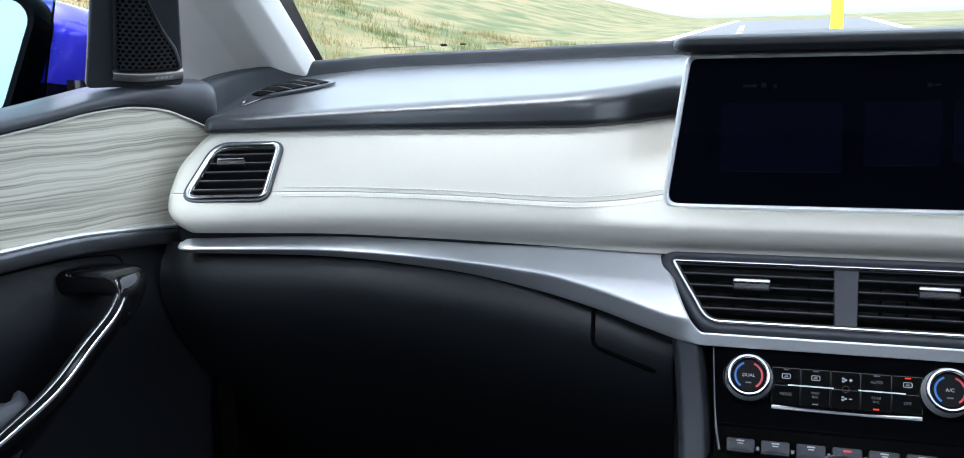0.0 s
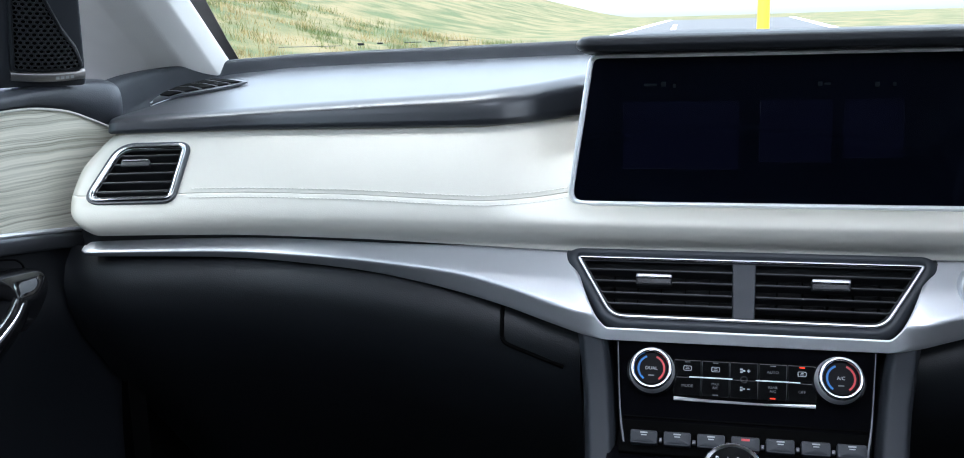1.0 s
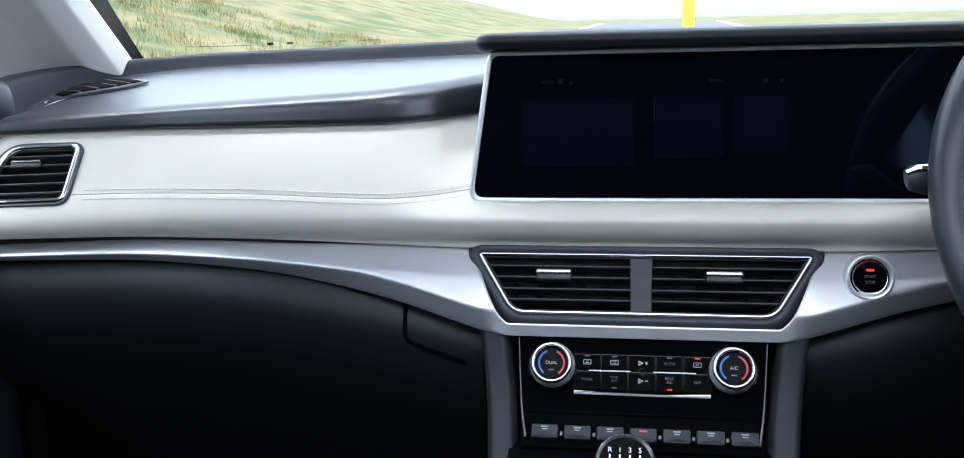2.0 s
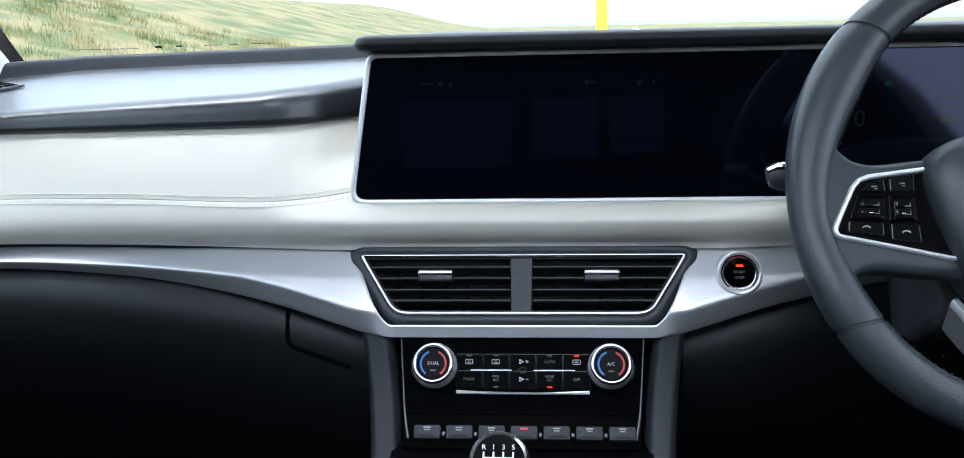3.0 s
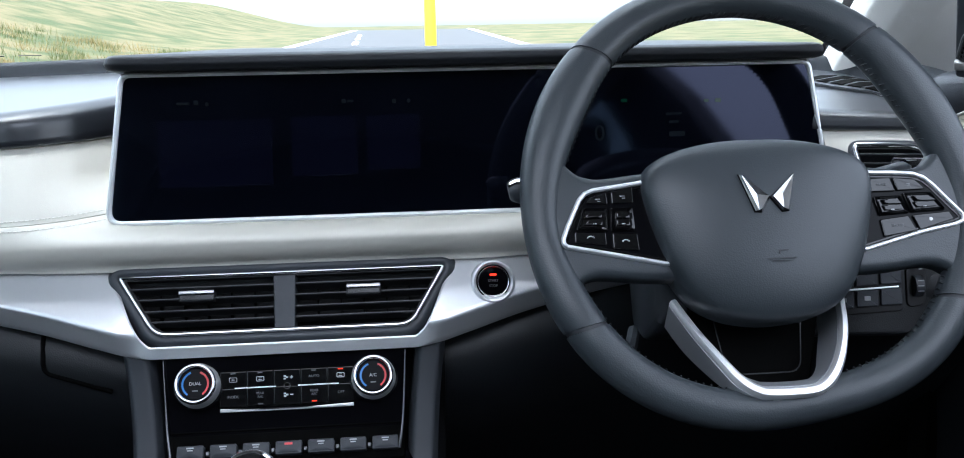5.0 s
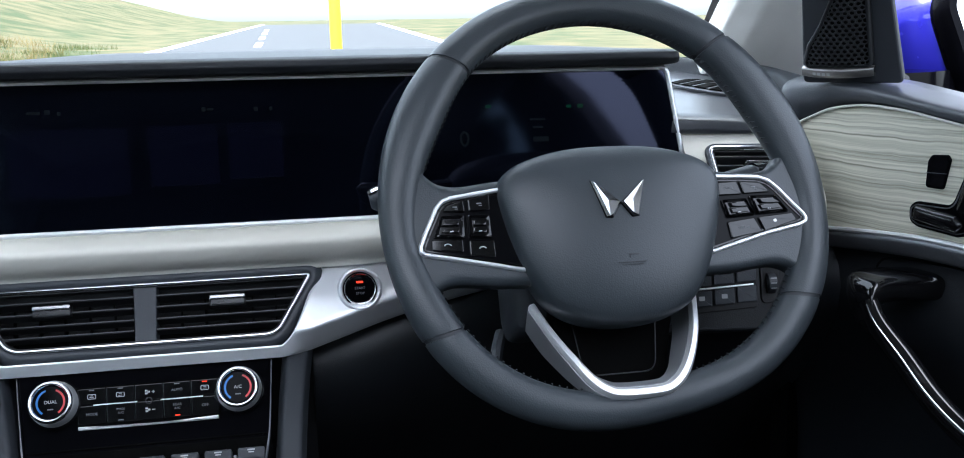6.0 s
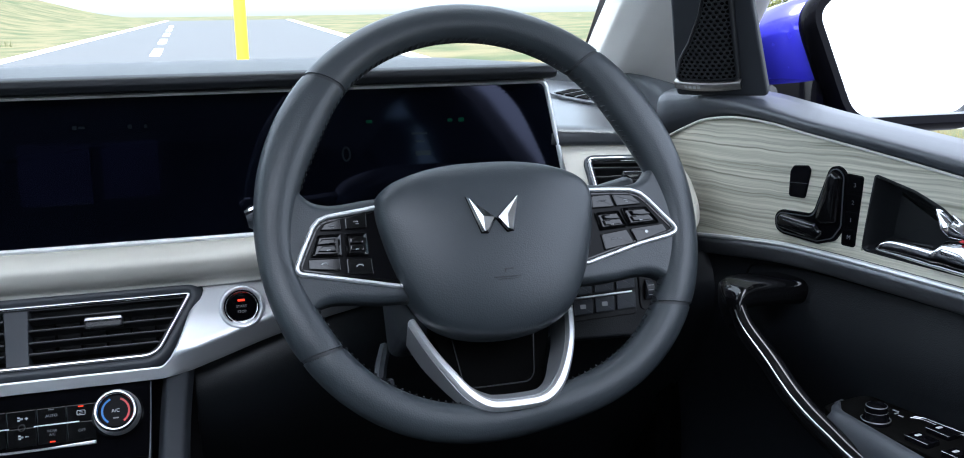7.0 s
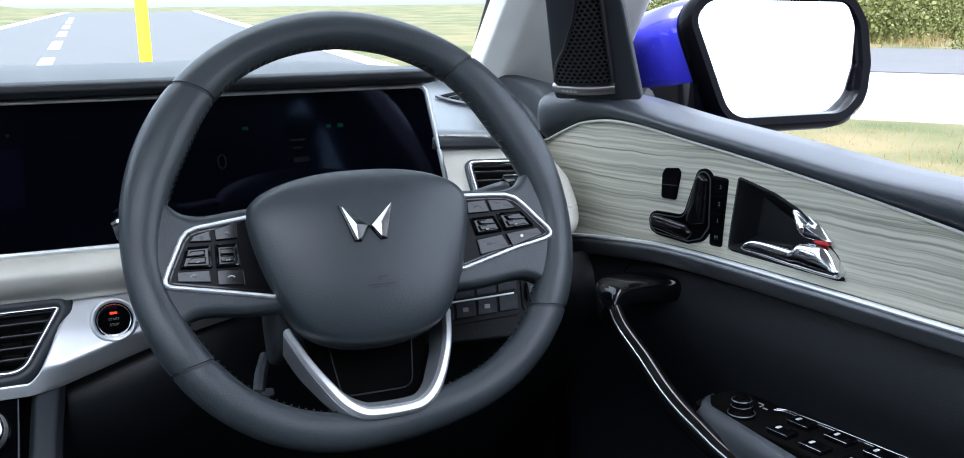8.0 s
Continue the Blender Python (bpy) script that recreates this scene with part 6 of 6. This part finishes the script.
sw = on_door(-0.115, 1.118)
seat = thing("seat_switch", sw.o, "gloss black seat-shaped switch set with memory keys on the wood panel", "switches")
f = lambda y, z: (-(y + 0.115) * 1.03, z - 1.118)
part("lumbar_key", plate(sw, rounded([f(-0.080, 1.121), f(-0.0995, 1.121), f(-0.105, 1.149), f(-0.102, 1.1535), f(-0.085, 1.152), f(-0.081, 1.146)], 0.004), -0.003, 0.0022, 0.0015), PIANO, seat, "small rocker key")
part("rocker_line", plate(sw, rounded([f(-0.081, 1.1348), f(-0.1025, 1.1358), f(-0.1025, 1.1364), f(-0.081, 1.1354)], 0.0002), 0.002, 0.0026, 0.0001), SLATE, seat)
SEAT = rounded([f(-0.066, 1.087), f(-0.076, 1.0825), f(-0.118, 1.080), f(-0.136, 1.086), f(-0.146, 1.100), f(-0.1465, 1.150), f(-0.138, 1.1575), f(-0.127, 1.155), f(-0.110, 1.108), f(-0.072, 1.107), f(-0.065, 1.101)], 0.011, 7)
part("seat_base", plate(sw, SEAT, -0.003, 0.003, 0.0015), PIANO, seat)
# highlight along the seat's edge, drawn as a lighter grey border
part("seat_line", border(sw, grow(SEAT, -0.003), [(-0.0005, 0.0028), (-0.0005, 0.0036), (0.0006, 0.0036), (0.0006, 0.0028)]), GRAPHITE, seat, "thin grey line drawing the edge highlight")
part("cushion_switch", plate(sw, rounded([f(-0.070, 1.090), f(-0.118, 1.084), f(-0.126, 1.092), f(-0.118, 1.100), f(-0.074, 1.104)], 0.005), 0.002, 0.0085, 0.004, dome=0.001), GLOSS, seat, "cushion-shaped switch", sharp=60)
part("backrest_switch", plate(sw, rounded([f(-0.116, 1.104), f(-0.124, 1.100), f(-0.139, 1.104), f(-0.142, 1.148), f(-0.132, 1.152), f(-0.127, 1.146)], 0.004), 0.002, 0.0085, 0.004, dome=0.001), GLOSS, seat, "backrest-shaped switch", sharp=60)
part("memory_base", plate(sw, rounded(ccw([f(-0.1425, 1.0835), f(-0.1570, 1.0835), f(-0.1630, 1.1500), f(-0.1440, 1.1510)]), 0.003), -0.003, 0.0016, 0.001), KEY_BLACK, seat, "black base of the memory keys")
for i, word in enumerate("M123"):
    a = -0.1455 - 0.0012 * i
    z = 1.0925 + 0.0162 * i
    k = part("memory_key", plate(sw, rounded([f(a + 0.0015, z - 0.0075), f(a - 0.0120, z - 0.0072), f(a - 0.0128, z + 0.0078), f(a + 0.0008, z + 0.0076)], 0.0012), -0.003, 0.0022, 0.001), PIANO, seat)
    letters(sw, word, 0.0056, f(a - 0.006, z)[0], z - 1.118, 0.0025, DIM_PRINT, k)

hp = on_door(-0.225, 1.11)
hd = thing("handle_set", hp.o, "chrome door handle in a black hollow of the wood panel", "door handle")
f2 = lambda y, z: (-(y + 0.225) * 1.06, z - 1.11)
HOLE = rounded([f2(-0.1675, 1.0845), f2(-0.2865, 1.0805), f2(-0.2800, 1.0970), f2(-0.2640, 1.1130), f2(-0.2410, 1.1310), f2(-0.2150, 1.1420), f2(-0.1772, 1.1515)], [0.005, 0.002, 0.01, 0.02, 0.02, 0.02, 0.002], 5)
part("hollow", loft([hp.loop(grow(HOLE, 0.0024), -0.002), hp.loop(grow(HOLE, 0.0021), 0.0006), hp.loop(HOLE, 0.0008), hp.loop(grow(HOLE, -0.001), -0.001), hp.loop(grow(HOLE, -0.004), -0.012), hp.loop(grow(HOLE, -0.012), -0.022)], cap=(False, True)), SOFT, hd, "black hollow", sharp=50)
LEVER_LOW = curve((0.1775, 1.0850), (0.230, 1.0818), (0.275, 1.0800), (0.284, 1.0812), (0.2890, 1.0862))
LEVER_TOP = curve((0.1775, 1.0856), (0.1800, 1.0895), (0.1860, 1.0945), (0.195, 1.0978), (0.215, 1.0990), (0.236, 1.1000), (0.2415, 1.1035), (0.246, 1.1068), (0.268, 1.1078), (0.276, 1.1030), (0.2890, 1.0872))
loops = []
for y in np.concatenate([np.linspace(0.1776, 0.186, 8), np.linspace(0.189, 0.236, 16), np.linspace(0.238, 0.2889, 24)]):
    lo, hi = LEVER_LOW(y), LEVER_TOP(y)
    bulge = (0.0050 + 0.0090 * ease(0.19, 0.27, y)) * min(1.0, (hi - lo) / 0.010)
    loops.append([hp.at(*f2(-y, (lo + hi) / 2 - (hi - lo) / 2 * math.cos(q)), -0.002 + bulge * math.sin(q) ** 0.8) for q in np.linspace(0, math.pi, 17)] + [hp.at(*f2(-y, (lo + hi) / 2), -0.004)])
part("lever", loft(loops), CHROME, hd, "polished chrome lever", sharp=60)
arm = [f2(-0.2312, 1.1325), f2(-0.2440, 1.1325), f2(-0.2620, 1.1235), f2(-0.2780, 1.1095), f2(-0.2500, 1.1105), f2(-0.2410, 1.1160)]
ao = rounded(ccw(arm), 0.002, 5)
am = ao.mean(0)
part("lock_arm", loft([hp.loop(ao, -0.006)] + [[hp.at(*(am + (p - am) * k), h - 0.30 * (p[1] - am[1])) for p in ao] for k, h in ((1.0, 0.0005), (0.97, 0.0018), (0.90, 0.0027), (0.78, 0.0031), (0.4, 0.0033), (0.1, 0.0033))]), CHROME, hd, "silver lock arm above the lever", sharp=50)
part("lock_mark", plate(hp, rounded([f2(-0.2600, 1.1088), f2(-0.2745, 1.1078), f2(-0.2725, 1.1112), f2(-0.2600, 1.1098)], 0.0008), 0.002, 0.0066, 0.0003), RED_MARK, hd, "small red lock mark")

# window switches on the armrest
ar = Plane((door_x(-0.30) - 0.028, -0.30, 0.9475), (0.19, -1, 0), (1, 0.19, 0))
ws = thing("window_switches", ar.o, "black window switch block with a mirror knob on the armrest", "switches")
part("base", plate(ar, rounded([(-0.12, -0.030), (0.16, -0.034), (0.16, 0.030), (-0.12, 0.030)][::1], 0.014), -0.008, 0.0015, 0.002), VOID, ws)
for i, (a, b) in enumerate(((-0.024, -0.017), (-0.0255, 0.0105), (0.011, -0.018), (0.0127, 0.0115), (0.050, 0.0115), (0.048, -0.019))):
    k = part("key", plate(ar, rect(a - 0.011, b - 0.008, a + 0.011, b + 0.008, 0.002), -0.002, 0.006, 0.002), PIANO, ws)
    bars(ar, [(a - 0.004, b, 0.003, 0.006)], PRINT, k, 0.0064)
    part("key_edge", tube([ar.at(a - 0.011, b - 0.0075, 0.0055), ar.at(a + 0.011, b - 0.0078, 0.0055)], 0.0004, 6), DARK_CHROME, k)
for o in (0.0225, 0.0265):
    part("bright_line", tube([ar.at(-0.062, o - 0.006, 0.002), ar.at(-0.055, o - 0.001, 0.002), ar.at(0.0, o + 0.001, 0.002), ar.at(0.09, o + 0.001, 0.002)], 0.0005, 6), DARK_CHROME, ws)
jp = Plane(ar.at(-0.0706, -0.016, 0.0), ar.u, ar.v)
kn = part("mirror_knob", loft([jp.loop(circle(r, 28), h) for r, h in ((0.0125, 0.0), (0.0120, 0.004), (0.0105, 0.006), (0.0092, 0.012), (0.0088, 0.0165), (0.0065, 0.018))]), PIANO, ws, "round mirror knob", sharp=40)
for r, h in ((0.0122, 0.0045), (0.0093, 0.0115), (0.0088, 0.0165)):
    part("knob_ring", loft([jp.loop(circle(r + q, 28), h + e) for q, e in ((-0.0005, -0.0006), (0.0002, 0.0), (-0.0005, 0.0006))], cap=(False, False)), GRAPHITE, kn)
bars(ar, [(-0.078, 0.018, 0.006, 0.0015), (-0.074, 0.014, 0.0015, 0.005), (-0.068, 0.012, 0.005, 0.0015)], PRINT, ws, 0.0020)
